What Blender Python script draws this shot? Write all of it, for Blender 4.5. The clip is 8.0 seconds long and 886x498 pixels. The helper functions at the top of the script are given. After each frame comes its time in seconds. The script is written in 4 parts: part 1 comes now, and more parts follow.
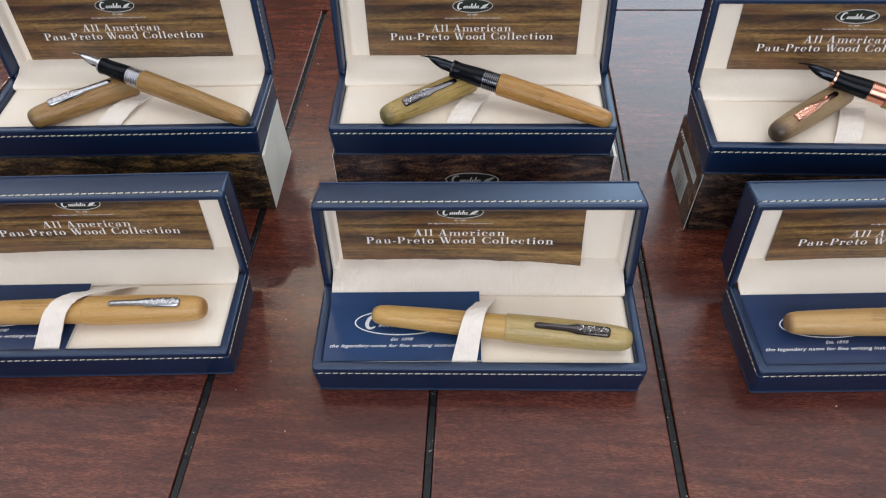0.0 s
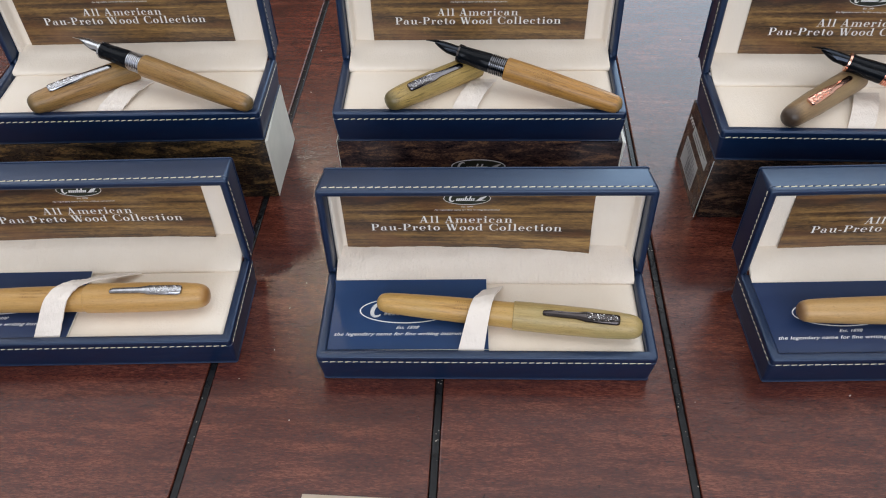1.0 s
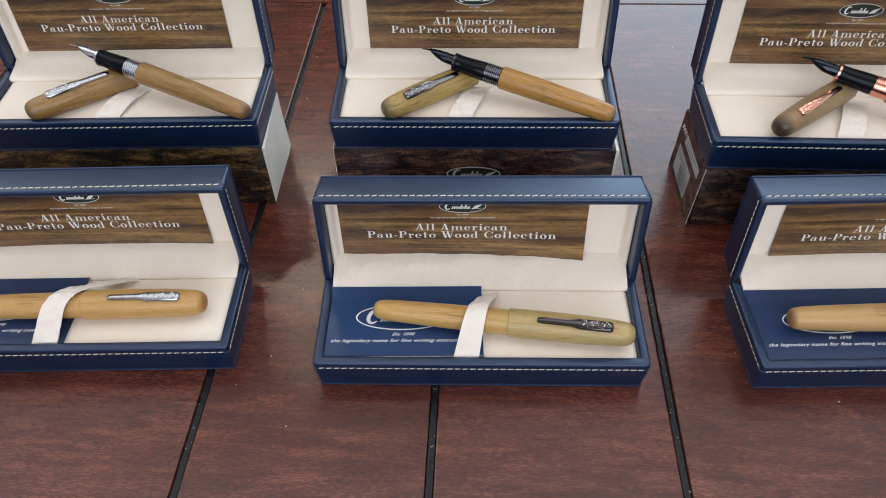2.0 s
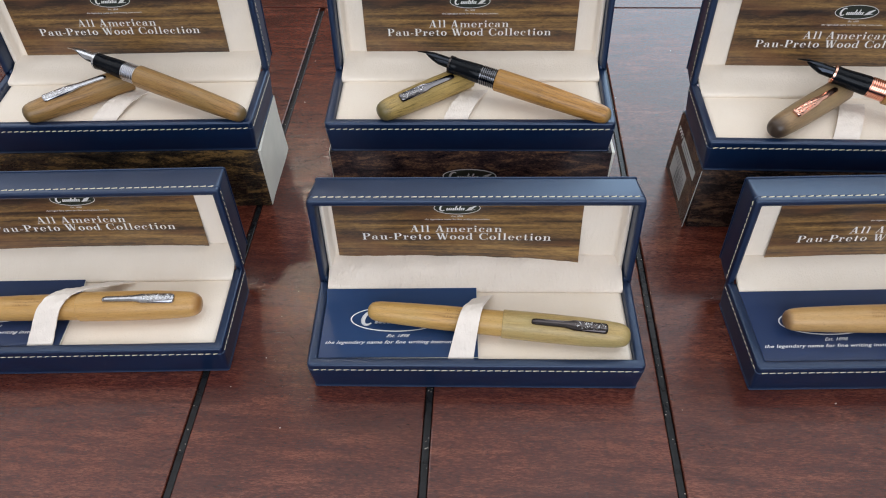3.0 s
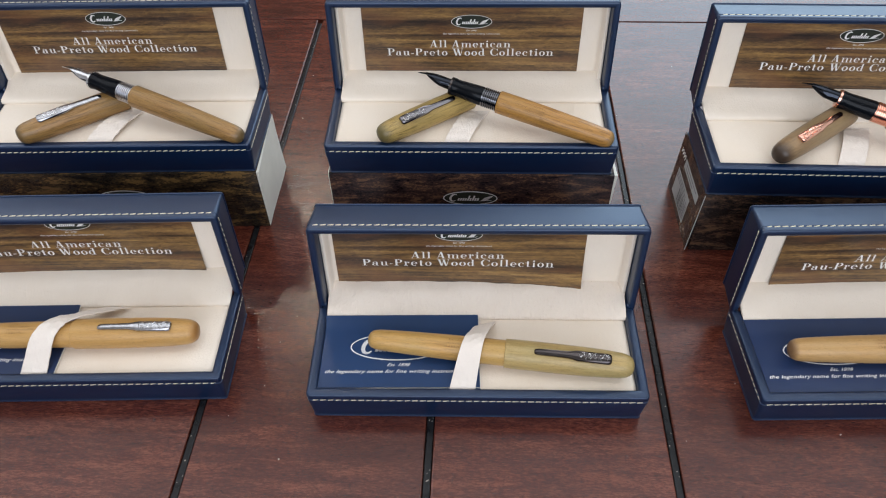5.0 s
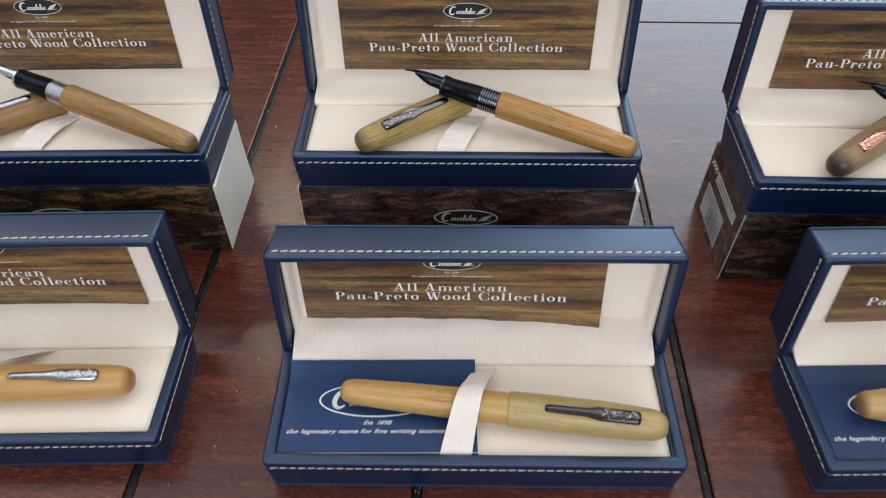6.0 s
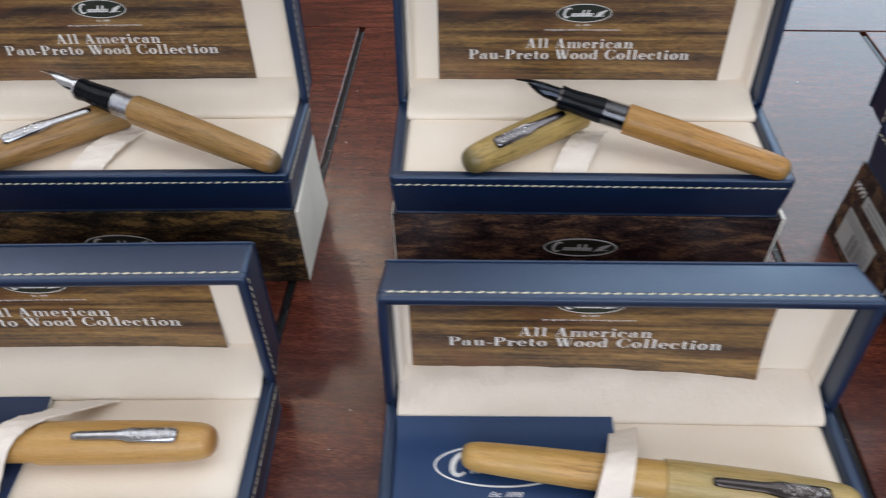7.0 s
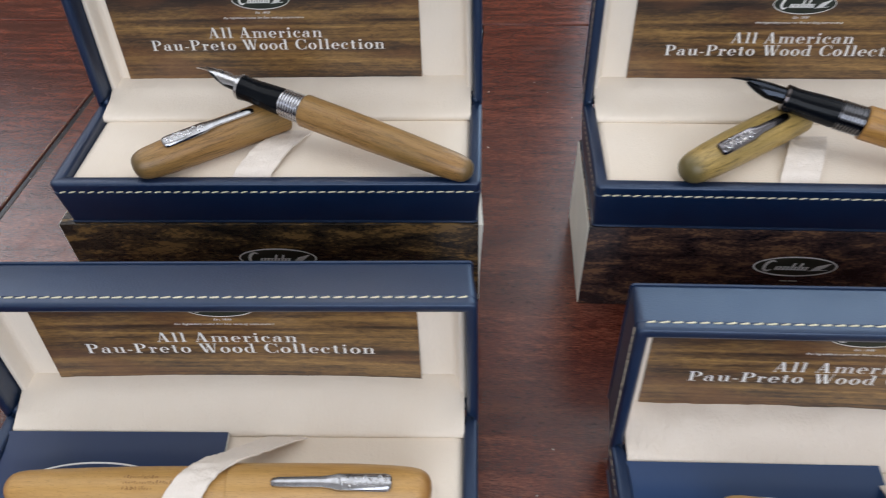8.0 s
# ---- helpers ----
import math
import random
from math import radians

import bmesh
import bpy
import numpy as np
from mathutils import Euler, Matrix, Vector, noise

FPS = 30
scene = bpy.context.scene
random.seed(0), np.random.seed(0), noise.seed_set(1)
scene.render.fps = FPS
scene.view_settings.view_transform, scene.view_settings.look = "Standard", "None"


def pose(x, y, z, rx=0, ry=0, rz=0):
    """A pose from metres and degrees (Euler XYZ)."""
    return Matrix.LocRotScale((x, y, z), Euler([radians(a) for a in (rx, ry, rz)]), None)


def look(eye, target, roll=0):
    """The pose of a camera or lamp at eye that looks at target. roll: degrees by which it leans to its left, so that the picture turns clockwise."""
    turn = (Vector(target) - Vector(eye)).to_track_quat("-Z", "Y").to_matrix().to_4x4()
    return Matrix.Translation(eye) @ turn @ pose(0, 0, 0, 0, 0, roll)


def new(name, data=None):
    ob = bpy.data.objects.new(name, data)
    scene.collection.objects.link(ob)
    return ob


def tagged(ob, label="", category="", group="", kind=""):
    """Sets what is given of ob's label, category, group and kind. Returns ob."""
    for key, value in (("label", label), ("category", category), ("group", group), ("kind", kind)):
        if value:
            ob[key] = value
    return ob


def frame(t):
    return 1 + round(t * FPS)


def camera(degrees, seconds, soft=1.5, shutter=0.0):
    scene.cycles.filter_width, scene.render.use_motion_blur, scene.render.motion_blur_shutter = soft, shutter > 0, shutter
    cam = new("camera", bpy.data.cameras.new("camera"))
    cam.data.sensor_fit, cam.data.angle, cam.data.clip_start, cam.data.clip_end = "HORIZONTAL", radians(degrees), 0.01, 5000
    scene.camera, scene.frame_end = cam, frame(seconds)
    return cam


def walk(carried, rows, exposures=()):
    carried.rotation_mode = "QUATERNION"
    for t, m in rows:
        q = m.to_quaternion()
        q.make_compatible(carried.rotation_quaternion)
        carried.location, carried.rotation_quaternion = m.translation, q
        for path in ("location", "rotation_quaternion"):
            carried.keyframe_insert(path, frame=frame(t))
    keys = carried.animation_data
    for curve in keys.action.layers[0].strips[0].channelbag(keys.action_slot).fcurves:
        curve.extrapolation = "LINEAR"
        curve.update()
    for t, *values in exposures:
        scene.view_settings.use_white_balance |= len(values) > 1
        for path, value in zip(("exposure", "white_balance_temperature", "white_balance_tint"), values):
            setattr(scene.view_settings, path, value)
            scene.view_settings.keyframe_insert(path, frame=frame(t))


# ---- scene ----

# ------------------------------------------------------------------ camera
cam = camera(63.2, 8.0, soft=1.05, shutter=0.45)
K = 0.105  # metres to one unit of the path's rows
ROWS = [
    (0.0, (-0.042, -2.059, 3.36), (-0.117, -0.704, 1.891), -2.2),
    (0.5, (-0.053, -2.058, 3.268), (-0.131, -0.712, 1.791), -2.3),
    (1.0, (-0.067, -2.042, 3.286), (-0.148, -0.7, 1.806), -2.4),
    (1.5, (-0.064, -2.04, 3.301), (-0.148, -0.695, 1.823), -2.4),
    (1.7, (-0.079, -2.045, 3.338), (-0.142, -0.7, 1.859), -1.7),
    (2.8, (-0.054, -2.043, 3.341), (-0.116, -0.695, 1.865), -1.7),
    (3.0, (-0.027, -2.063, 3.318), (-0.101, -0.704, 1.852), -2.1),
    (3.5, (-0.044, -2.04, 3.329), (-0.121, -0.68, 1.865), -2.1),
    (4.0, (-0.039, -2.04, 3.333), (-0.112, -0.678, 1.87), -1.9),
    (4.5, (-0.036, -2.044, 3.391), (-0.106, -0.684, 1.926), -1.8),
    (4.7, (-0.053, -2.009, 3.434), (-0.119, -0.658, 1.96), -1.7),
    (5.8, (-0.077, -1.522, 3.016), (-0.121, -0.14, 1.571), -1.0),
    (6.0, (-0.057, -1.403, 2.922), (-0.106, -0.013, 1.485), -1.1),
    (6.5, (-0.159, -1.166, 2.741), (-0.219, 0.248, 1.328), -1.3),
    (7.0, (-0.544, -1.026, 2.662), (-0.62, 0.39, 1.252), -1.6),
    (7.5, (-0.997, -0.895, 2.586), (-1.104, 0.528, 1.185), -2.3),
    (8.0, (-1.318, -0.775, 2.478), (-1.438, 0.647, 1.076), -2.4),
]
walk(cam, [(t, look(Vector(e) * K, Vector(g) * K, r)) for t, e, g, r in ROWS], [(0.0, 0.13), (0.5, 0.08), (1.0, 0.08), (1.6, 0.10), (3.0, 0.11), (5.0, 0.13), (6.5, 0.10), (8.0, 0.07)])

# ------------------------------------------------------------------ world and lights
SUN_EL, SUN_ROT = radians(48), radians(20)
world = bpy.data.worlds.new("sky")
scene.world = world
world.use_nodes = True
wn = world.node_tree
sky = wn.nodes.new("ShaderNodeTexSky")
sky.sky_type, sky.sun_disc = "NISHITA", False
sky.sun_elevation, sky.sun_rotation = SUN_EL, SUN_ROT
wn.links.new(sky.outputs[0], wn.nodes["Background"].inputs[0])
wn.nodes["Background"].inputs[1].default_value = 0.12


def window_light(name, m, width, height, watts, colour):
    data = bpy.data.lights.new(name, "AREA")
    data.shape, data.size, data.size_y, data.energy, data.color = "RECTANGLE", width, height, watts, colour
    ob = new(name, data)
    ob.matrix_world = m
    return ob


# daylight in the back window opening of the room
window_light("window_light_back", look((0.74, 1.80, 0.85), (0.5, 0.0, 0.1)), 1.22, 1.18, 12.2, (0.63, 0.85, 1.0))
# fill light added from the front, set in an unseen window opening
window_light("fill_light_front", look((0.12, -1.75, 1.0), (0.0, 0.1, 0.05)), 2.40, 1.30, 29, (0.88, 0.918, 1.0))
# light added for the table's left sheen, in a made-up high opening
window_light("fill_light_side", look((-1.90, 1.80, 1.40), (-0.9, 0.0, 0.3)), 0.80, 0.50, 5, (0.90, 0.94, 1.0))
# three unseen fill lights added under the ceiling to brighten lids and table
window_light("fill_light_ceiling", look((0.0, 0.20, 1.70), (0.0, 0.201, 0.0)), 4.50, 1.20, 22, (0.91, 0.945, 1.0))
window_light("fill_light_ceiling", look((-1.60, 1.53, 1.70), (-1.60, 1.531, 0.0)), 1.30, 0.30, 4.4, (0.95, 0.948, 1.0))
window_light("fill_light_ceiling", look((1.02, 1.53, 1.70), (1.02, 1.531, 0.0)), 2.06, 0.30, 7.0, (0.91, 0.938, 1.0))

# a small round light added under the ceiling for the glint in the table
glint_lamp = bpy.data.lights.new("glint_light", "AREA")
glint_lamp.shape, glint_lamp.size, glint_lamp.energy, glint_lamp.color = "DISK", 0.09, 3.2, (1.0, 0.85, 0.68)
new("glint_light", glint_lamp).matrix_world = look((-0.555, 1.58, 1.655), (-0.555, 1.581, 0.0))


# ------------------------------------------------------------------ materials
def material(name):
    m = bpy.data.materials.new(name)
    m.use_nodes = True
    return m, m.node_tree, m.node_tree.nodes["Principled BSDF"]


def coords(nt, scale=(1, 1, 1), turn=(0, 0, 0), shift=False):
    """Object coordinates in metres, scaled; shift moves each object by its own random amount."""
    tc = nt.nodes.new("ShaderNodeTexCoord")
    mp = nt.nodes.new("ShaderNodeMapping")
    mp.inputs["Scale"].default_value, mp.inputs["Rotation"].default_value = scale, turn
    nt.links.new(tc.outputs["Object"], mp.inputs[0])
    if shift:
        oi = nt.nodes.new("ShaderNodeObjectInfo")
        mu = nt.nodes.new("ShaderNodeMath")
        mu.operation = "MULTIPLY"
        mu.inputs[1].default_value = 37.0
        nt.links.new(oi.outputs["Random"], mu.inputs[0])
        nt.links.new(mu.outputs[0], mp.inputs["Location"])
    return mp.outputs[0]


def ramp(nt, fac, stops):
    r = nt.nodes.new("ShaderNodeValToRGB")
    els = r.color_ramp.elements
    while len(els) < len(stops):
        els.new(0.5)
    for e, (p, c) in zip(els, stops):
        e.position, e.color = p, (*c, 1) if len(c) == 3 else c
    nt.links.new(fac, r.inputs[0])
    return r.outputs[0]


def noise_tex(nt, vec, scale, detail=4, rough=0.55, distort=0.0):
    n = nt.nodes.new("ShaderNodeTexNoise")
    n.inputs["Scale"].default_value, n.inputs["Detail"].default_value = scale, detail
    n.inputs["Roughness"].default_value, n.inputs["Distortion"].default_value = rough, distort
    nt.links.new(vec, n.inputs["Vector"])
    return n.outputs["Fac"]


def mix(nt, fac, a, b, blend="MIX"):
    n = nt.nodes.new("ShaderNodeMix")
    n.data_type, n.blend_type = "RGBA", blend
    for value, sock in ((fac, n.inputs[0]), (a, n.inputs[6]), (b, n.inputs[7])):
        if hasattr(value, "is_output"):
            nt.links.new(value, sock)
        else:
            sock.default_value = value if isinstance(value, (int, float)) else (*value, 1)
    return n.outputs[2]


def bump(nt, bsdf, height, strength, distance):
    b = nt.nodes.new("ShaderNodeBump")
    b.inputs["Strength"].default_value, b.inputs["Distance"].default_value = strength, distance
    nt.links.new(height, b.inputs["Height"])
    nt.links.new(b.outputs[0], bsdf.inputs["Normal"])


def leatherette(name, colour, lighter, rough, grain=1300, strength=0.16):
    m, nt, b = material(name)
    v = coords(nt)
    cloud = noise_tex(nt, v, 30, 4)
    nt.links.new(ramp(nt, cloud, [(0.3, colour), (0.7, lighter)]), b.inputs["Base Color"])
    vo = nt.nodes.new("ShaderNodeTexVoronoi")
    vo.inputs["Scale"].default_value = grain
    nt.links.new(v, vo.inputs["Vector"])
    b.inputs["Specular IOR Level"].default_value = 0.90
    b.inputs["Specular Tint"].default_value = (0.68, 0.80, 1.0, 1)
    bump(nt, b, vo.outputs["Distance"], strength, 0.0002)
    nt.links.new(ramp(nt, noise_tex(nt, v, 60, 3), [(0.3, (rough - 0.02,) * 3), (0.7, (rough + 0.03,) * 3)]), b.inputs["Roughness"])
    return m


NAVY = leatherette("navy_leatherette", (0.0006, 0.0092, 0.036), (0.0011, 0.0130, 0.046), 0.36)


def cream_cloth(name, wrinkle, low, high):
    m, nt, b = material(name)
    v = coords(nt)
    nt.links.new(ramp(nt, noise_tex(nt, v, 22, 4), [(0.3, low), (0.7, high)]), b.inputs["Base Color"])
    b.inputs["Roughness"].default_value = 0.7
    b.inputs["Sheen Weight"].default_value = 0.15
    fine = noise_tex(nt, coords(nt, (1, 1, 1)), 900, 3)
    fold = noise_tex(nt, coords(nt, (1.0, 0.3, 0.3)), 420, 3, 0.55, 0.6)
    add = nt.nodes.new("ShaderNodeMath")
    add.operation = "MULTIPLY_ADD"
    nt.links.new(fold, add.inputs[0])
    add.inputs[1].default_value = wrinkle
    nt.links.new(fine, add.inputs[2])
    bump(nt, b, add.outputs[0], 0.30 if wrinkle < 2 else 0.40, 0.0007)
    return m


CREAM = cream_cloth("cream_cushion_cloth", 1.0, (0.85, 0.735, 0.60), (0.885, 0.78, 0.655))
LINING_CLOTH = cream_cloth("cream_lining_cloth", 1.8, (0.82, 0.715, 0.59), (0.86, 0.765, 0.65))
CREAM_CREASED = cream_cloth("creased_cream_lining", 4.0, (0.82, 0.71, 0.595), (0.86, 0.76, 0.655))


def plain(name, colour, rough, metal=0.0, vary=0.12, scale=120, bumps=0.0):
    m, nt, b = material(name)
    v = coords(nt)
    lo = tuple(c * (1 - vary) for c in colour)
    hi = tuple(min(1, c * (1 + vary)) for c in colour)
    nt.links.new(ramp(nt, noise_tex(nt, v, scale, 4), [(0.3, lo), (0.7, hi)]), b.inputs["Base Color"])
    b.inputs["Roughness"].default_value, b.inputs["Metallic"].default_value = rough, metal
    if bumps:
        bump(nt, b, noise_tex(nt, v, scale * 8, 3), bumps, 0.0002)
    return m


THREAD = plain("cream_thread", (0.74, 0.67, 0.49), 0.75)
RIBBON = cream_cloth("cream_ribbon", 2.0, (0.79, 0.70, 0.615), (0.85, 0.76, 0.67))
RESIN = plain("black_resin", (0.004, 0.005, 0.007), 0.11)
RESIN.node_tree.nodes["Principled BSDF"].inputs["Specular IOR Level"].default_value = 0.14
CHROME = plain("chrome", (0.62, 0.62, 0.64), 0.13, 1.0, 0.10, 500, 0.2)
# clip chrome twice: grey reflection coloured into the shaft, white into the relief
CHROME_DIM = plain("chrome_dim", (0.46, 0.46, 0.48), 0.16, 1.0, 0.15, 400, 0.2)
CHROME_LIT = plain("chrome_lit", (0.88, 0.88, 0.88), 0.22, 1.0, 0.05)
GUNMETAL = plain("black_plated_metal", (0.085, 0.074, 0.073), 0.16, 1.0, 0.1)
# lighter copy of the black plating, a brighter reflection put into its colour
GUNMETAL_LIT = plain("black_plated_metal_lit", (0.19, 0.18, 0.19), 0.15, 1.0, 0.1)
WORN = plain("rubbed_black_plating", (0.72, 0.71, 0.70), 0.18, 1.0, 0.3, 700)
RIDGES = plain("dark_ridged_metal", (0.15, 0.15, 0.16), 0.14, 1.0, 0.2)
ROSE = plain("rose_gold", (0.88, 0.49, 0.37), 0.14, 1.0, 0.05)
BLACK_NIB = plain("black_nib_steel", (0.035, 0.04, 0.05), 0.14, 1.0, 0.1)
INK_WHITE = plain("white_print", (0.80, 0.79, 0.77), 0.5, 0, 0.03)
INK_GREY = plain("faint_grey_print", (0.45, 0.42, 0.36), 0.5, 0, 0.05)
INK_DARK = plain("dark_green_print", (0.018, 0.024, 0.016), 0.35, 0, 0.1)
INK_BLACK = plain("black_print", (0.02, 0.02, 0.022), 0.5, 0, 0.1)
INK_FADED = plain("faded_black_print", (0.13, 0.13, 0.135), 0.5, 0, 0.15)
ENGRAVED = plain("burnt_engraving", (0.25, 0.125, 0.042), 0.7, 0, 0.25, 900)
BOOK_BLUE = plain("blue_coated_paper", (0.015, 0.044, 0.122), 0.28, 0, 0.06, 40)
BOOK_NAVY = plain("navy_coated_paper", (0.018, 0.035, 0.092), 0.28, 0, 0.06, 40)
for paper in (BOOK_BLUE, BOOK_NAVY):
    paper.node_tree.nodes["Principled BSDF"].inputs["Specular IOR Level"].default_value = 0.4
PAPER = plain("white_card_stock", (0.80, 0.77, 0.68), 0.6, 0, 0.05, 50)
LEAFLET = plain("tan_card_stock", (0.42, 0.33, 0.25), 0.55, 0, 0.06, 60)
LABEL = plain("label_paper", (0.46, 0.46, 0.45), 0.5, 0, 0.04, 90)
WALL = plain("painted_wall", (0.80, 0.79, 0.79), 0.9, 0, 0.03, 3)
PANEL = plain("added_dark_panel", (0.17, 0.135, 0.115), 0.7, 0, 0.1, 5)
CEIL = plain("ceiling_paint", (0.80, 0.79, 0.77), 0.9, 0, 0.02, 3)
FLOOR = plain("floor_boards", (0.24, 0.17, 0.11), 0.5, 0, 0.2, 4)
DUST = plain("pale_dust", (0.50, 0.42, 0.35), 0.9)


def pen_wood(name, light, dark, tint, end=None, reach=0.008, calm=0.30):
    m, nt, b = material(name)
    v = coords(nt, (1, 14, 14), shift=True)
    dark = tuple(d + (l - d) * calm for d, l in zip(dark, light))
    grain = noise_tex(nt, v, 70, 6, 0.72, 0.4)
    col = ramp(nt, grain, [(0.34, dark), (0.52, light), (0.70, tuple(c * 1.15 for c in light))])
    patch = noise_tex(nt, coords(nt, (0.6, 1, 1), shift=True), 45, 3)
    col = mix(nt, ramp(nt, patch, [(0.4, (0, 0, 0)), (0.72, (0.75, 0.75, 0.75))]), col, tint)
    pores = noise_tex(nt, coords(nt, (1, 9, 9), shift=True), 420, 3, 0.65)
    col = mix(nt, ramp(nt, pores, [(0.56, (0, 0, 0)), (0.70, (0.55, 0.55, 0.55))]), col, tuple(c * 0.5 for c in dark))
    if end:  # the turned end shows darker end grain
        sep = nt.nodes.new("ShaderNodeSeparateXYZ")
        nt.links.new(coords(nt), sep.inputs[0])
        mr = nt.nodes.new("ShaderNodeMapRange")
        nt.links.new(sep.outputs["X"], mr.inputs["Value"])
        mr.inputs["From Min"].default_value, mr.inputs["From Max"].default_value = 0.0005, reach
        mr.inputs["To Min"].default_value, mr.inputs["To Max"].default_value = 0.95, 0.0
        mr.interpolation_type = "SMOOTHSTEP"
        col = mix(nt, mr.outputs[0], col, end)
    nt.links.new(col, b.inputs["Base Color"])
    b.inputs["Roughness"].default_value = 0.36
    bump(nt, b, pores, 0.15, 0.0003)
    return m


WOOD_YELLOW = pen_wood("yellow_olive_wood", (0.53, 0.295, 0.084), (0.30, 0.155, 0.04), (0.50, 0.32, 0.10), (0.40, 0.25, 0.08), 0.004)
WOOD_HONEY = pen_wood("honey_wood", (0.52, 0.29, 0.090), (0.40, 0.205, 0.055), (0.50, 0.30, 0.10), (0.36, 0.17, 0.05), 0.005)
WOOD_TAN = pen_wood("tan_wood_with_dark_end", (0.50, 0.29, 0.105), (0.38, 0.205, 0.065), (0.48, 0.30, 0.12), (0.19, 0.10, 0.045), 0.0045)
WOOD_GREEN = pen_wood("greenish_olive_wood", (0.45, 0.315, 0.12), (0.30, 0.205, 0.07), (0.36, 0.30, 0.125), (0.32, 0.24, 0.09), 0.006, 0.1)
WOOD_OLIVE = pen_wood("striped_olive_wood", (0.43, 0.29, 0.092), (0.14, 0.095, 0.026), (0.29, 0.21, 0.070), (0.12, 0.095, 0.035), 0.009, 0.0)
WOOD_BROWN = pen_wood("olive_brown_wood", (0.34, 0.182, 0.058), (0.13, 0.066, 0.020), (0.23, 0.140, 0.045), (0.13, 0.085, 0.034), 0.006, 0.0)
WOOD_AMBER = pen_wood("amber_brown_wood", (0.43, 0.212, 0.050), (0.20, 0.092, 0.022), (0.34, 0.190, 0.050), (0.24, 0.16, 0.07), 0.004, 0.0)
WOOD_SMOKE = pen_wood("smoky_brown_wood", (0.28, 0.175, 0.085), (0.13, 0.075, 0.038), (0.32, 0.23, 0.12), (0.040, 0.025, 0.017), 0.010)


def banded_print():
    """The title cards' photographic wood print: long uneven dark and amber bands with short curly flecks, the same on each card."""
    m, nt, b = material("printed_wood_card")

    def summed(*terms):
        total = None
        for value, weight in terms:
            n = nt.nodes.new("ShaderNodeMath")
            n.operation = "MULTIPLY_ADD"
            nt.links.new(value, n.inputs[0])
            n.inputs[1].default_value = weight
            if total is None:
                n.inputs[2].default_value = 0.0
            else:
                nt.links.new(total, n.inputs[2])
            total = n.outputs[0]
        return total

    bands = noise_tex(nt, coords(nt, (0.03, 1, 1)), 150, 3, 0.6, 0.2)
    patch = noise_tex(nt, coords(nt, (0.20, 1, 1)), 95, 4, 0.6, 0.5)
    line = noise_tex(nt, coords(nt, (0.02, 1, 1)), 620, 2, 0.5, 0.1)
    fleck = noise_tex(nt, coords(nt, (0.22, 1, 1)), 800, 4, 0.75, 0.9)
    total = summed((bands, 0.48), (patch, 0.20), (line, 0.17), (fleck, 0.24))
    col = ramp(nt, total, [(0.40, (0.012, 0.007, 0.006)), (0.48, (0.050, 0.028, 0.017)), (0.54, (0.140, 0.077, 0.031)), (0.60, (0.27, 0.152, 0.052)), (0.67, (0.43, 0.265, 0.095))])
    rust = noise_tex(nt, coords(nt, (0.3, 1, 1)), 60, 2, 0.5, 0.4)
    col = mix(nt, ramp(nt, rust, [(0.48, (0, 0, 0)), (0.64, (0.55, 0.55, 0.55))]), col, (0.155, 0.064, 0.026))
    nt.links.new(col, b.inputs["Base Color"])
    b.inputs["Specular IOR Level"].default_value = 0.7
    b.inputs["Roughness"].default_value = 0.30
    return m


def printed_wood(name, stops, scale, stretch, rough):
    m, nt, b = material(name)
    v = coords(nt, (stretch, 1, 1), shift=True)
    broad = noise_tex(nt, v, scale, 3, 0.5, 0.9)
    fine = noise_tex(nt, coords(nt, (stretch * 1.6, 1, 1), shift=True), scale * 6, 5, 0.65, 0.5)
    both = nt.nodes.new("ShaderNodeMath")
    both.operation = "MULTIPLY_ADD"
    nt.links.new(fine, both.inputs[0])
    both.inputs[1].default_value = 0.75
    nt.links.new(broad, both.inputs[2])
    nt.links.new(ramp(nt, both.outputs[0], stops), b.inputs["Base Color"])
    b.inputs["Roughness"].default_value = rough
    return m


CARD_WOOD = banded_print()
CARTON_GOLD = printed_wood("gold_streaked_carton", [(0.64, (0.008, 0.007, 0.006)), (0.80, (0.025, 0.018, 0.012)), (0.93, (0.069, 0.043, 0.020)), (1.06, (0.182, 0.105, 0.037))], 150, 0.26, 0.24)
CARTON_PLUM = printed_wood("plum_brown_carton", [(0.64, (0.009, 0.007, 0.009)), (0.80, (0.030, 0.019, 0.020)), (0.93, (0.080, 0.043, 0.032)), (1.04, (0.18, 0.095, 0.052))], 150, 0.32, 0.24)
CARTON_BROWN = printed_wood("dark_brown_carton", [(0.66, (0.009, 0.007, 0.007)), (0.82, (0.024, 0.016, 0.013)), (0.94, (0.073, 0.040, 0.026)), (1.0, (0.128, 0.071, 0.038))], 150, 0.26, 0.24)


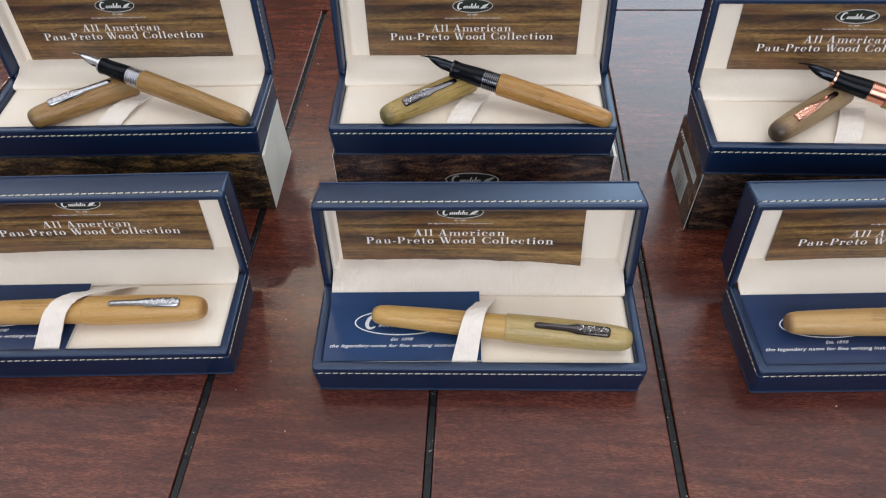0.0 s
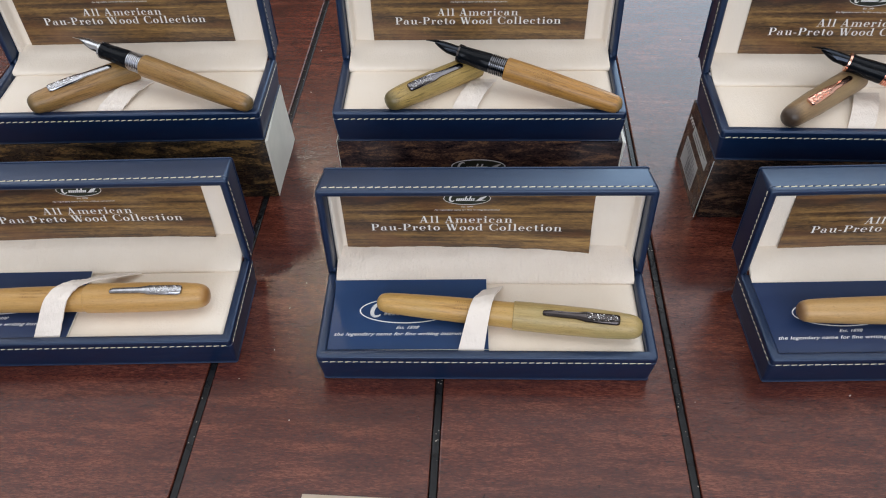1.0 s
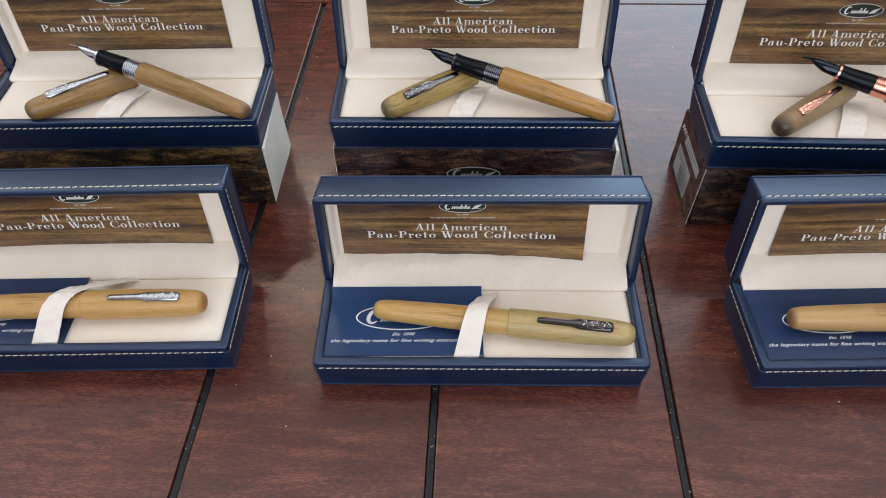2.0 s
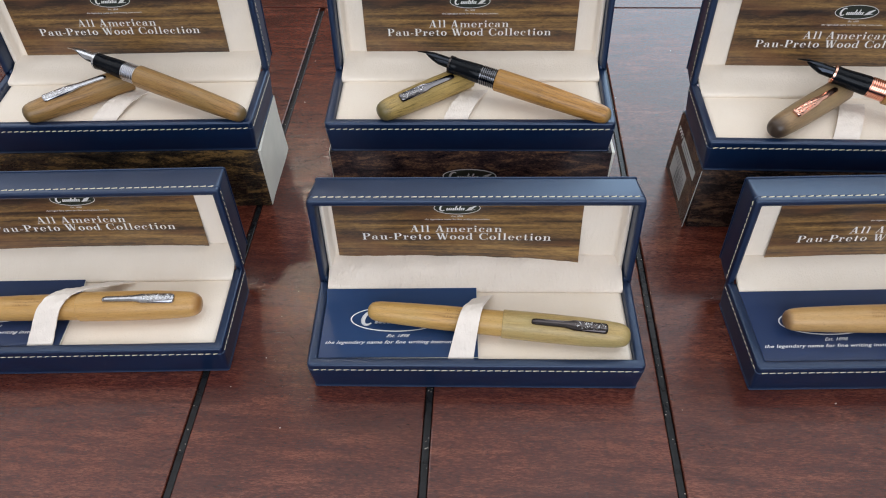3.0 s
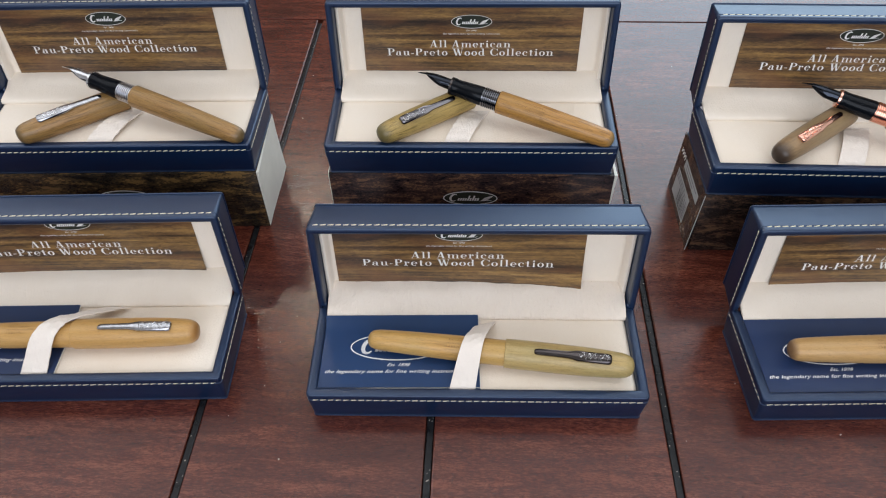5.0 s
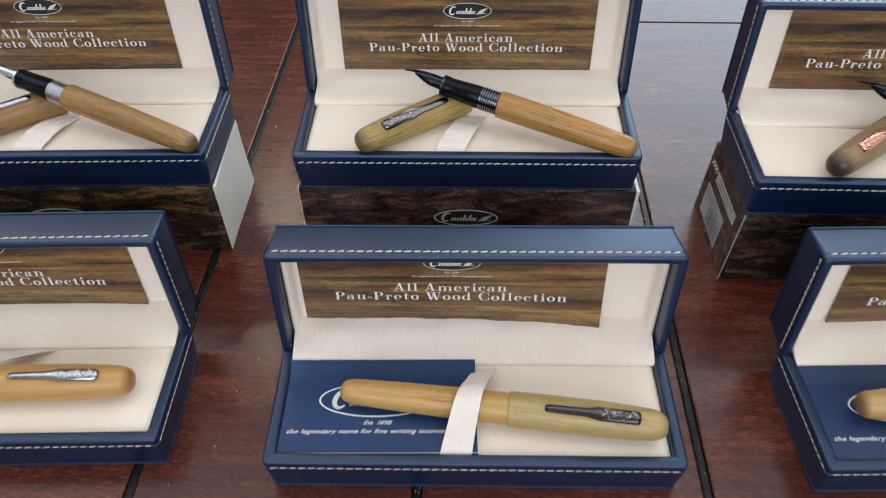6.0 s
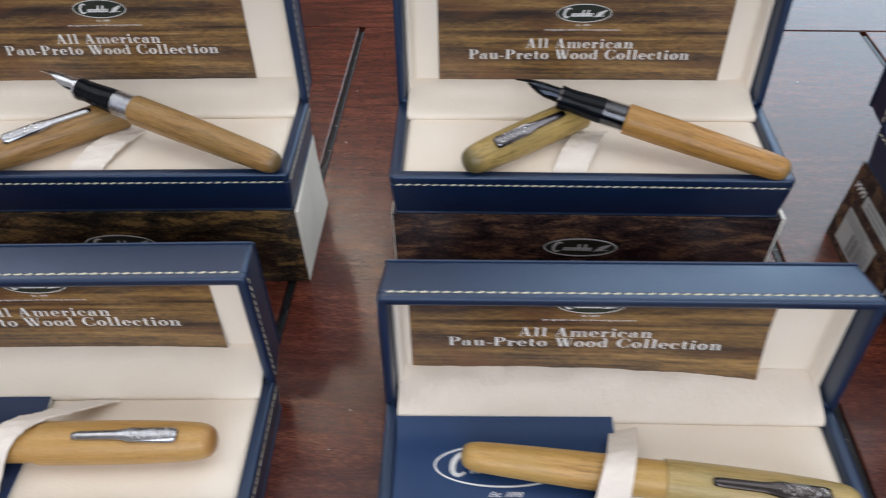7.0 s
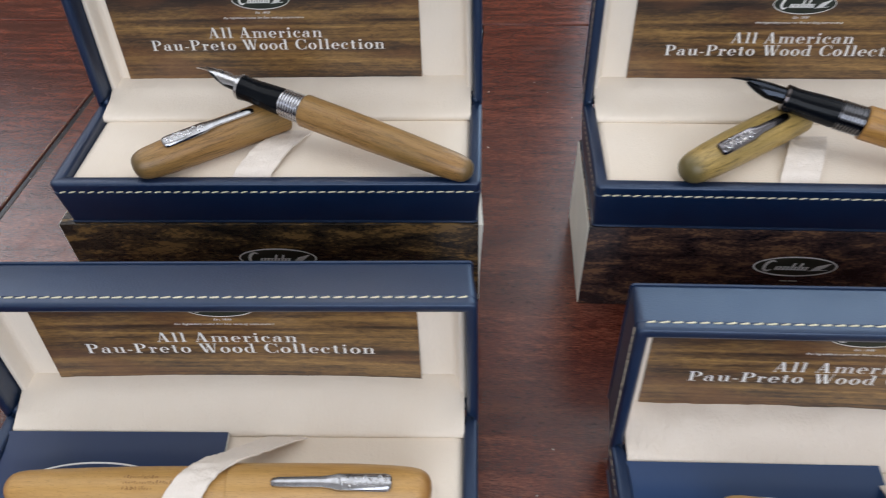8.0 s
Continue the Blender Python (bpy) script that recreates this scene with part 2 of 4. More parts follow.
def mahogany():
    m, nt, b = material("mahogany_boards")
    broad = noise_tex(nt, coords(nt, (1, 2.6, 1), shift=True), 9, 4, 0.55, 0.6)
    bands = noise_tex(nt, coords(nt, (1, 7, 7), shift=True), 26, 4, 0.6, 0.5)
    grain = noise_tex(nt, coords(nt, (1, 7, 7), shift=True), 300, 5, 0.70, 0.3)
    both = nt.nodes.new("ShaderNodeMath")
    both.operation = "MULTIPLY_ADD"
    nt.links.new(bands, both.inputs[0])
    both.inputs[1].default_value = 0.55
    nt.links.new(grain, both.inputs[2])
    col = ramp(nt, both.outputs[0], [(0.60, (0.042, 0.0096, 0.0066)), (0.78, (0.104, 0.0242, 0.0140)), (0.95, (0.210, 0.065, 0.036))])
    col = mix(nt, ramp(nt, broad, [(0.42, (0, 0, 0)), (0.66, (0.75, 0.75, 0.75))]), col, (0.052, 0.0128, 0.0084))
    pores = noise_tex(nt, coords(nt, (1, 8, 8), shift=True), 420, 2, 0.6)
    col = mix(nt, ramp(nt, pores, [(0.55, (0, 0, 0)), (0.66, (0.80, 0.80, 0.80))]), col, (0.020, 0.006, 0.004))
    nt.links.new(col, b.inputs["Base Color"])
    smear = noise_tex(nt, coords(nt), 18, 6, 0.65, 0.8)
    nt.links.new(ramp(nt, smear, [(0.32, (0.06, 0.06, 0.06)), (0.58, (0.13, 0.13, 0.13)), (0.72, (0.26, 0.26, 0.26))]), b.inputs["Roughness"])
    b.inputs["Specular IOR Level"].default_value = 0.55
    bump(nt, b, pores, 0.21, 0.0003)
    return m


MAHOGANY = mahogany()
STRIP = plain("black_groove_strip", (0.010, 0.010, 0.011), 0.24, 0, 0.5, 160, 0.3)
STRIP.node_tree.nodes["Principled BSDF"].inputs["Specular IOR Level"].default_value = 0.26
GLASS_WHITE = plain("window_frame_paint", (0.75, 0.75, 0.74), 0.5)

# ------------------------------------------------------------------ mesh helpers, in millimetres
MM = Matrix.Diagonal((0.001, 0.001, 0.001, 1))


def mesh_of(name, bm, mat, smooth=True, sharp=40):
    bmesh.ops.recalc_face_normals(bm, faces=bm.faces)
    bm.transform(MM)
    if smooth:
        for f in bm.faces:
            f.smooth = True
        for e in bm.edges:
            if len(e.link_faces) == 2 and e.calc_face_angle(0) > radians(sharp):
                e.smooth = False
    me = bpy.data.meshes.new(name)
    bm.to_mesh(me)
    bm.free()
    if mat:
        me.materials.append(mat)
    return me


def part(name, bm, mat, parent=None, label="", m=None, smooth=True, sharp=40):
    """One mesh object from a bmesh in millimetres, under its thing."""
    ob = new(name, mesh_of(name, bm, mat, smooth, sharp))
    if parent:
        ob.parent = parent
    if m is not None:
        ob.matrix_basis = m
    return tagged(ob, label)


def thing(name, m, label, category, group=""):
    ob = new(name)
    ob.empty_display_size = 0.02
    ob.matrix_basis = m
    return tagged(ob, label, category, group)


def mm(x, y, z, rx=0, ry=0, rz=0):
    return pose(x / 1000, y / 1000, z / 1000, rx, ry, rz)


def rounded(a, b, r, z, n=4, cx=0.0, cy=0.0, hold=0.0):
    """A ring of points: a rectangle of half sizes a, b with corners of radius r."""
    pts = []
    for sx, sy, start in ((1, 1, 0), (-1, 1, 90), (-1, -1, 180), (1, -1, 270)):
        for i in range(n + 1):
            w = radians(start + 90 * i / n)
            pts.append((cx + sx * (a - r) + r * math.cos(w), cy + sy * (b - r) + r * math.sin(w), z))
        if hold:  # extra points beside the corner keep the long sides flat
            (px, py, _), (qx, qy, _) = pts[-n - 1], pts[-1]
            if sx * sy > 0:
                pts.insert(-n - 1, (px, py - sy * hold, z))
                pts.append((qx - sx * hold, qy, z))
            else:
                pts.insert(-n - 1, (px - sx * hold, py, z))
                pts.append((qx, qy - sy * hold, z))
    return pts


def loft(bm, rings, cap_first=True, cap_last=True, closed=True):
    rows = [[bm.verts.new(p) for p in ring] for ring in rings]
    for lo, hi in zip(rows, rows[1:]):
        n = len(lo)
        for i in range(n if closed else n - 1):
            j = (i + 1) % n
            bm.faces.new((lo[i], lo[j], hi[j], hi[i]))
    if cap_first:
        bm.faces.new(rows[0][::-1])
    if cap_last:
        bm.faces.new(rows[-1])
    return rows


def lathe(profile, n=28, x0=0.0):
    """A body turned round the x axis from (x, radius) pairs."""
    bm = bmesh.new()
    rings = [[(x0 + x, r * math.cos(2 * math.pi * i / n), r * math.sin(2 * math.pi * i / n)) for i in range(n)] for x, r in profile]
    loft(bm, rings)
    return bm


def block(bm, cx, cy, cz, sx, sy, sz, m=None, bevel=0.0):
    got = bmesh.ops.create_cube(bm, size=1, matrix=Matrix.Translation((cx, cy, cz)) @ Matrix.Diagonal((sx, sy, sz, 1)))
    vs = got["verts"]
    if bevel:
        es = list({e for v in vs for e in v.link_edges})
        out = bmesh.ops.bevel(bm, geom=es, offset=bevel, segments=2, affect="EDGES", profile=0.5)
        vs = list({v for f in out["faces"] for v in f.verts} | {v for v in vs if v.is_valid})
    if m is not None:
        bmesh.ops.transform(bm, matrix=m, verts=vs)
    return bm


def catmull(pts, steps=6):
    pts = [Vector(p) for p in pts]
    ext = [2 * pts[0] - pts[1], *pts, 2 * pts[-1] - pts[-2]]
    out = []
    for i in range(1, len(ext) - 2):
        p0, p1, p2, p3 = ext[i - 1 : i + 3]
        for s in range(steps):
            t = s / steps
            out.append(0.5 * (2 * p1 + (p2 - p0) * t + (2 * p0 - 5 * p1 + 4 * p2 - p3) * t * t + (3 * p1 - p0 - 3 * p2 + p3) * t**3))
    out.append(pts[-1])
    return out


def band(left, right, thick, steps=8):
    """A strip of cloth between two edge curves, with a small thickness."""
    a, b = catmull(left, steps), catmull(right, steps)
    bm = bmesh.new()
    rings = []
    for i, (p, q) in enumerate(zip(a, b)):
        along = (a[min(i + 1, len(a) - 1)] - a[max(i - 1, 0)]).normalized()
        up = (q - p).cross(along).normalized() * thick / 2
        unit = up.normalized()
        top, low = [], []
        for k in range(9):
            c = p.lerp(q, k / 8)
            fold = 0.55 * noise.noise(Vector((k * 0.42, i * 0.16, p.x * 0.7))) + 0.25 * noise.noise(Vector((k * 0.9, i * 0.5, q.x)))
            c = c + unit * fold * min(1.0, i / 4, (len(a) - 1 - i) / 4)
            top.append(c + up)
            low.append(c - up)
        rings.append(top + low[::-1])
    loft(bm, rings)
    return bm


def lettering(text, width, height, slant=0.0, bold=0.0, spacing=1.0):
    """A flat mesh of the text in the built-in font, centred on x, its baseline on y = 0, fitted to width and cap height."""
    cu = bpy.data.curves.new("lettering", "FONT")
    cu.body, cu.align_x, cu.shear, cu.offset, cu.space_character = text, "CENTER", slant, bold, spacing
    cu.size, cu.extrude, cu.resolution_u = 1.0, 0.0, 3
    ob = bpy.data.objects.new("lettering", cu)
    me = bpy.data.meshes.new_from_object(ob)
    bpy.data.objects.remove(ob)
    bm = bmesh.new()
    bm.from_mesh(me)
    bpy.data.meshes.remove(me)
    xs = [v.co.x for v in bm.verts]
    mid, wide = (min(xs) + max(xs)) / 2, max(xs) - min(xs)
    tall = 0.70
    for v in bm.verts:
        v.co = Vector(((v.co.x - mid) * width / wide, v.co.y * height / tall, 0))
    return bm


# Book letters of broad stems and hairlines; small letters 0.62 high, capitals 1.
# b: bar x0 y0 x1 y1; d: slanted bar, foot x y, head x y, width; o: bowl cx cy rx ry, left and right breadth, from, to; p: dot x y r
HAIR = 0.04
LETTERS = {
    "A": (0.82, "d .05 0 .36 1 .05", "d .52 0 .30 1 .21", "b .17 .28 .6 .33", "b -.03 0 .21 .04", "b .44 0 .85 .04"),
    "C": (0.82, "o .42 .5 .42 .52 .22 .04 38 322", "b .73 .66 .78 1", "b .73 0 .78 .32"),
    "P": (0.74, "b .09 0 .30 1", "b 0 0 .42 .04", "b 0 .96 .12 1", "o .38 .73 .36 .27 .04 .21 -90 90", "b .29 .96 .4 1", "b .29 .46 .4 .5"),
    "W": (1.10, "d .28 0 .05 1 .20", "d .37 0 .53 1 .05", "d .68 0 .46 1 .20", "d .79 0 .98 1 .05", "b -.03 .96 .34 1", "b .40 .96 .72 1", "b .87 .96 1.1 1"),
    "a": (0.62, "o .25 .18 .25 .19 .17 .03 70 290", "b .34 .02 .52 .44", "o .31 .44 .21 .18 .03 .18 0 170", "p .13 .46 .075", "b .5 0 .61 .04"),
    "c": (0.55, "o .29 .31 .29 .325 .19 .04 42 318", "p .44 .47 .08"),
    "d": (0.68, "o .28 .31 .28 .32 .18 .03 0 360", "b .40 0 .58 1", "b .28 .96 .42 1", "b .56 0 .68 .04"),
    "e": (0.58, "o .29 .31 .29 .325 .19 .17 2 318", "b .16 .30 .56 .34"),
    "i": (0.36, "b .09 0 .27 .62", "b 0 0 .36 .04", "b 0 .58 .1 .62", "p .18 .86 .10"),
    "l": (0.36, "b .09 0 .27 1", "b 0 0 .36 .04", "b 0 .96 .1 1"),
    "m": (1.12, "b .09 0 .26 .62", "b .48 0 .65 .45", "b .87 0 1.04 .45", "b 0 0 .34 .04", "b .41 0 .72 .04", "b .80 0 1.12 .04", "b 0 .58 .1 .62", "o .45 .42 .2 .205 .04 .17 0 160", "o .84 .42 .2 .205 .04 .17 0 160"),
    "n": (0.74, "b .09 0 .27 .62", "b .48 0 .66 .45", "b 0 0 .35 .04", "b .40 0 .74 .04", "b 0 .58 .1 .62", "o .45 .42 .21 .205 .04 .18 0 160"),
    "o": (0.60, "o .3 .31 .3 .325 .19 .19 0 360"),
    "r": (0.52, "b .09 0 .27 .62", "b 0 0 .36 .04", "b 0 .58 .1 .62", "o .38 .42 .13 .20 .04 .05 40 165", "p .43 .50 .085"),
    "t": (0.44, "b .11 .08 .29 .82", "b 0 .58 .40 .62", "o .29 .14 .18 .15 .18 .04 185 330"),
    "u": (0.72, "b .08 .16 .26 .62", "b .45 .02 .63 .62", "b 0 .58 .1 .62", "b .37 .58 .47 .62", "b .6 0 .72 .04", "o .29 .19 .21 .20 .18 .03 180 345"),
    "-": (0.30, "b .0 .24 .28 .33"),
}


def letter_faces(c):
    """The flat polygons of one letter."""
    out = []
    for stroke in LETTERS[c][1:]:
        kind, *rest = stroke.split()
        q = [float(v) for v in rest]
        if kind == "b":
            if 0.15 < q[2] - q[0] < 0.25 and q[3] - q[1] > 0.3:  # a broad stem
                q[0], q[2] = q[0] + 0.015, q[2] - 0.015
            out.append([(q[0], q[1]), (q[2], q[1]), (q[2], q[3]), (q[0], q[3])])
        elif kind == "d":
            wide = q[4] * (0.86 if q[4] > 0.1 else 1.0)
            out.append([(q[0], q[1]), (q[0] + wide, q[1]), (q[2] + wide, q[3]), (q[2], q[3])])
        elif kind == "p":
            out.append([(q[0] + q[2] * math.cos(i * math.pi / 5), q[1] + q[2] * math.sin(i * math.pi / 5)) for i in range(10)])
        else:
            cx, cy, rx, ry, lt, rt, a0, a1 = q
            lt, rt = (w * 0.86 if w > 0.1 else w for w in (lt, rt))
            n = max(6, int((a1 - a0) / 18))
            ring = []
            for i in range(n + 1):
                w = radians(a0 + (a1 - a0) * i / n)
                c1, s1 = math.cos(w), math.sin(w)
                ring.append(((cx + rx * c1, cy + ry * s1), (cx + (rx - (rt if c1 > 0 else lt)) * c1, cy + (ry - HAIR) * s1)))
            out += [[p0, p1, q1, q0] for (p0, q0), (p1, q1) in zip(ring, ring[1:])]
    return out


def serif_lettering(text, width, height):
    """Bold upright book lettering, centred, its baseline on y = 0."""
    flats, x = [], 0.0
    for c in text:
        if c == " ":
            x += 0.42
            continue
        for k, poly in enumerate(letter_faces(c)):
            flats.append([(x + px, py, 0.004 * (k % 8)) for px, py in poly])
        x += LETTERS[c][0] + 0.13
    x -= 0.13
    bm = bmesh.new()
    for poly in flats:
        bm.faces.new([bm.verts.new(((px - x / 2) * width / x, py * height, pz)) for px, py, pz in poly])
    return bm


def scroll_mark(bm, a, b):
    """The house mark as plain strokes: a crescent, a run of slanted hooks and a quill."""
    n = 28
    for i in range(n):
        w0, w1 = radians(50 + 265 * i / n), radians(50 + 265 * (i + 1) / n)
        cx, cy, rx, ry = -a * 0.60, b * 0.04, a * 0.12, b * 0.50
        thick = b * (0.09 + 0.16 * math.sin(math.pi * (i + 0.5) / n))
        flat_bar(bm, cx + rx * math.cos(w0) + 0.25 * ry * math.sin(w0), cy + ry * math.sin(w0), cx + rx * math.cos(w1) + 0.25 * ry * math.sin(w1), cy + ry * math.sin(w1), thick)
    for k in range(9):
        x = a * (-0.45 + 0.088 * k)
        tall = b * (0.72 if k in (4, 6) else 0.36)
        flat_bar(bm, x, -b * 0.36, x + tall * 0.34, -b * 0.36 + tall, b * 0.17)
        flat_bar(bm, x - a * 0.02, -b * 0.35, x + a * 0.065, -b * 0.27, b * 0.06)
        flat_bar(bm, x + b * 0.08, -b * 0.06, x + a * 0.085, -b * 0.02, b * 0.06)
    for k in range(5):
        flat_bar(bm, a * (0.40 + 0.03 * k), b * (-0.34 + 0.09 * k), a * (0.64 + 0.045 * k), b * (-0.20 + 0.13 * k), b * 0.12)
    flat_bar(bm, a * 0.34, -b * 0.40, a * 0.78, -b * 0.28, b * 0.05)


def ellipse(a, b, n=40, inner=0.0):
    bm = bmesh.new()
    if inner:
        rings = [[(a * s * math.cos(2 * math.pi * i / n), b * s * math.sin(2 * math.pi * i / n) if s == 1 else (b - a * (1 - s)) * math.sin(2 * math.pi * i / n), 0) for i in range(n)] for s in (1, inner)]
        loft(bm, rings, False, False)
    else:
        bm.faces.new([bm.verts.new((a * math.cos(2 * math.pi * i / n), b * math.sin(2 * math.pi * i / n), 0)) for i in range(n)])
    return bm


def flat_bar(bm, x0, y0, x1, y1, w):
    d = Vector((x1 - x0, y1 - y0, 0))
    s = Vector((-d.y, d.x, 0)).normalized() * w / 2
    p, q = Vector((x0, y0, 0)), Vector((x1, y1, 0))
    bm.faces.new([bm.verts.new(v) for v in (p - s, q - s, q + s, p + s)])


def squiggle(bm, x0, x1, y, amp, waves, w, n=36):
    """A looping pen stroke, as a plain stand-in for a mark."""
    pts = []
    for i in range(n + 1):
        t = i / n
        pts.append((x0 + (x1 - x0) * t + amp * 0.55 * math.sin(2 * math.pi * waves * t + 1.2), y + amp * math.cos(2 * math.pi * waves * t)))
    for (ax, ay), (bx, by) in zip(pts, pts[1:]):
        flat_bar(bm, ax, ay, bx, by, w)


def emblem(parent, m, a, b, fill):
    """Oval house mark as plain shapes: a filled oval, its outline and a stroke with a small wing."""
    out = None
    if fill:
        out = part("emblem", ellipse(a, b), fill, parent, "dark oval emblem", m, smooth=False)
        up = mm(0, 0, 0.08)
        host = out
    else:
        host, up = parent, m
    edge = part("emblem_outline", ellipse(a, b, 44, 0.955), INK_WHITE, host, "", up, smooth=False)
    bm = bmesh.new()
    scroll_mark(bm, a, b)
    part("emblem_mark", bm, INK_WHITE, host, "", up @ mm(0, 0, 0.03), smooth=False)
    return out, edge

# ------------------------------------------------------------------ the room
def slab(name, x0, x1, y0, y1, z0, z1, mat, label):
    bm = bmesh.new()
    block(bm, (x0 + x1) / 2, (y0 + y1) / 2, (z0 + z1) / 2, x1 - x0, y1 - y0, z1 - z0)
    for v in bm.verts:
        v.co *= 1000
    return tagged(part(name, bm, mat, None, label, smooth=False), kind="structure")


def wall_with_openings(name, y0, y1, openings, mat, label):
    """A wall across the room with window openings (x0, x1, z0, z1) through it, in order of x."""
    bm = bmesh.new()
    edge = -2.4
    for ox0, ox1, oz0, oz1 in (*openings, (2.4, 2.4, 0, 0)):
        for x0, x1, z0, z1 in ((edge, ox0, -0.75, 1.75), (ox0, ox1, -0.75, oz0), (ox0, ox1, oz1, 1.75)):
            if x1 > x0:
                block(bm, (x0 + x1) / 2, (y0 + y1) / 2, (z0 + z1) / 2, x1 - x0, y1 - y0, z1 - z0)
        edge = ox1
    for v in bm.verts:
        v.co *= 1000
    return tagged(part(name, bm, mat, None, label, smooth=False), kind="structure")


def window(name, y, x0, x1, z0, z1, bars=True):
    bm = bmesh.new()
    w, d = 0.045, 0.05
    for a0, a1, b0, b1 in ((x0, x1, z0, z0 + w), (x0, x1, z1 - w, z1), (x0, x0 + w, z0 + w, z1 - w), (x1 - w, x1, z0 + w, z1 - w)):
        block(bm, (a0 + a1) / 2, y, (b0 + b1) / 2, a1 - a0, d, b1 - b0)
    c = (x0 + x1) / 2
    if bars:
        block(bm, c, y, (z0 + z1) / 2, 0.07, d, z1 - z0 - 2 * w)
    for v in bm.verts:
        v.co *= 1000
    return tagged(part(name, bm, GLASS_WHITE, None, "white painted window frame", smooth=False), kind="structure")


slab("floor", -2.4, 2.4, -1.9, 1.9, -0.80, -0.75, FLOOR, "brown wooden floor")
slab("ceiling", -2.4, 2.4, -1.9, 1.9, 1.75, 1.80, CEIL, "white ceiling")
slab("wall_west", -2.5, -2.4, -1.9, 1.9, -0.75, 1.75, WALL, "plain off-white wall")
slab("wall_east", 2.4, 2.5, -1.9, 1.9, -0.75, 1.75, WALL, "plain off-white wall")
# the high left opening is added for the side fill light
wall_with_openings("wall_north", 1.72, 1.84, ((-2.31, -1.49, 1.14, 1.66), (0.12, 1.36, 0.22, 1.48)), WALL, "off-white wall with one window and an added opening")
# the opening here is made up to hold the front fill light
wall_with_openings("wall_south", -1.84, -1.72, ((-1.10, 1.34, 0.30, 1.64),), WALL, "off-white wall with an added window opening")
# invented panelling, out of view, that keeps the far table's reflections dark
for x0, x1, z1 in ((-2.4, 0.12, 1.05), (0.12, 1.36, 0.22), (1.36, 2.4, 1.05)):
    slab("reflection_darkener", x0, x1, 1.70, 1.72, -0.75, z1, PANEL, "brown panelling added along the wall to darken table reflections")
window("window_1", 1.74, 0.12, 1.36, 0.22, 1.48, False)
# made-up panels that carry the ceiling fill lights
for lx, ly, lw, ld in ((0, 200, 4540, 1230), (-1600, 1530, 1330, 330), (1020, 1530, 2090, 330)):
    bm = bmesh.new()
    block(bm, lx, ly, 1728, lw, ld, 40, bevel=6)
    tagged(part("fill_panel", bm, GLASS_WHITE, None, "flat white panel added on the ceiling for fill light"), category="lamp", group="ceiling lamps")
# unseen housing, made up to hold the glint light
tagged(part("glint_light_housing", lathe(((0.0, 42.0), (2.0, 46.0), (90.0, 46.0), (92.0, 40.0)), 24), GLASS_WHITE, None, "small round white lamp added under the ceiling for a table glint", mm(-555, 1580, 1658, 0, -90, 0)), category="lamp")
# unseen frame, added round the side fill light
window("added_window_side", 1.74, -2.31, -1.49, 1.14, 1.66, False)
# unseen frame, added round the front fill light
window("added_window_front", -1.74, -1.10, 1.34, 0.30, 1.64)

# ------------------------------------------------------------------ the table
TILT = -1.26
PITCH = 129.7
FIRST = -24.9
FAR, NEAR, ENDBOARD = 421.5, -420.0, 118.0
X0, X1 = FIRST - 6 * PITCH, FIRST + 6 * PITCH
table = thing("wooden_table", mm(0, 0, 0, 0, 0, TILT), "reddish-brown mahogany table of boards with black grooves", "table")


def rail(x, y, z, sx, sy, sz, name, mat=MAHOGANY, bevel=1.5):
    bm = bmesh.new()
    block(bm, x, y, z, sx, sy, sz, bevel=bevel)
    return part(name, bm, mat, table)


rail((X0 + X1) / 2, (NEAR + FAR + ENDBOARD) / 2, -23, X1 - X0 - 4, FAR + ENDBOARD - NEAR - 4, 8, "underframe")
for sx in (X0 + 60, X1 - 60):
    for sy in (NEAR + 60, FAR + ENDBOARD - 60):
        rail(sx, sy, -388, 70, 70, 722, "leg", bevel=4)
plank = bmesh.new()
block(plank, 0, 0, -9, PITCH - 4.5, FAR - NEAR - 1.2, 18, bevel=0.9)
plank_mesh = mesh_of("plank", plank, MAHOGANY, False)
strip = bmesh.new()
block(strip, 0, -2.5, -9.9, 4.0, FAR - NEAR - 6.4, 18, bevel=0.7)
strip_mesh = mesh_of("groove_strip", strip, STRIP, False)
for i in range(12):
    ob = new("plank", plank_mesh)
    ob.parent, ob.matrix_basis = table, mm(X0 + (i + 0.5) * PITCH, (FAR + NEAR) / 2, 0)
for i in range(1, 12):
    ob = new("groove_strip", strip_mesh)
    ob.parent, ob.matrix_basis = table, mm(X0 + i * PITCH, (FAR + NEAR) / 2, 0)
bm = bmesh.new()
block(bm, (X0 + X1) / 2, FAR + ENDBOARD / 2 + 0.3, -9, X1 - X0, ENDBOARD, 18, bevel=0.9)
part("end_board", bm, MAHOGANY, table, smooth=False)

# fine dust and crumbs on the boards and in the grooves
rng = random.Random(5)
bm = bmesh.new()
for k in range(270):
    if k < 190:
        gx = FIRST + rng.choice((-3, -1, 0, 1, 2)) * PITCH + rng.uniform(-1.4, 1.4)
        gz, r = -0.75, rng.uniform(0.12, 0.20 + 0.25 * rng.random() ** 3)
    else:
        gx, gz, r = rng.uniform(-420, 330), 0.05, rng.uniform(0.12, 0.42)
    gy = rng.uniform(-80, 400)
    m = Matrix.Translation((gx, gy, gz)) @ Euler((0, 0, rng.uniform(0, 6))).to_matrix().to_4x4() @ Matrix.Diagonal((r * rng.uniform(1, 2.4), r, r * 0.5, 1))
    bmesh.ops.create_icosphere(bm, subdivisions=1, radius=1, matrix=m)
tagged(part("dust_specks", bm, DUST, None, "tiny pale dust specks and crumbs on the table", mm(0, 0, 0, 0, 0, TILT)), category="dust", kind="stuff")

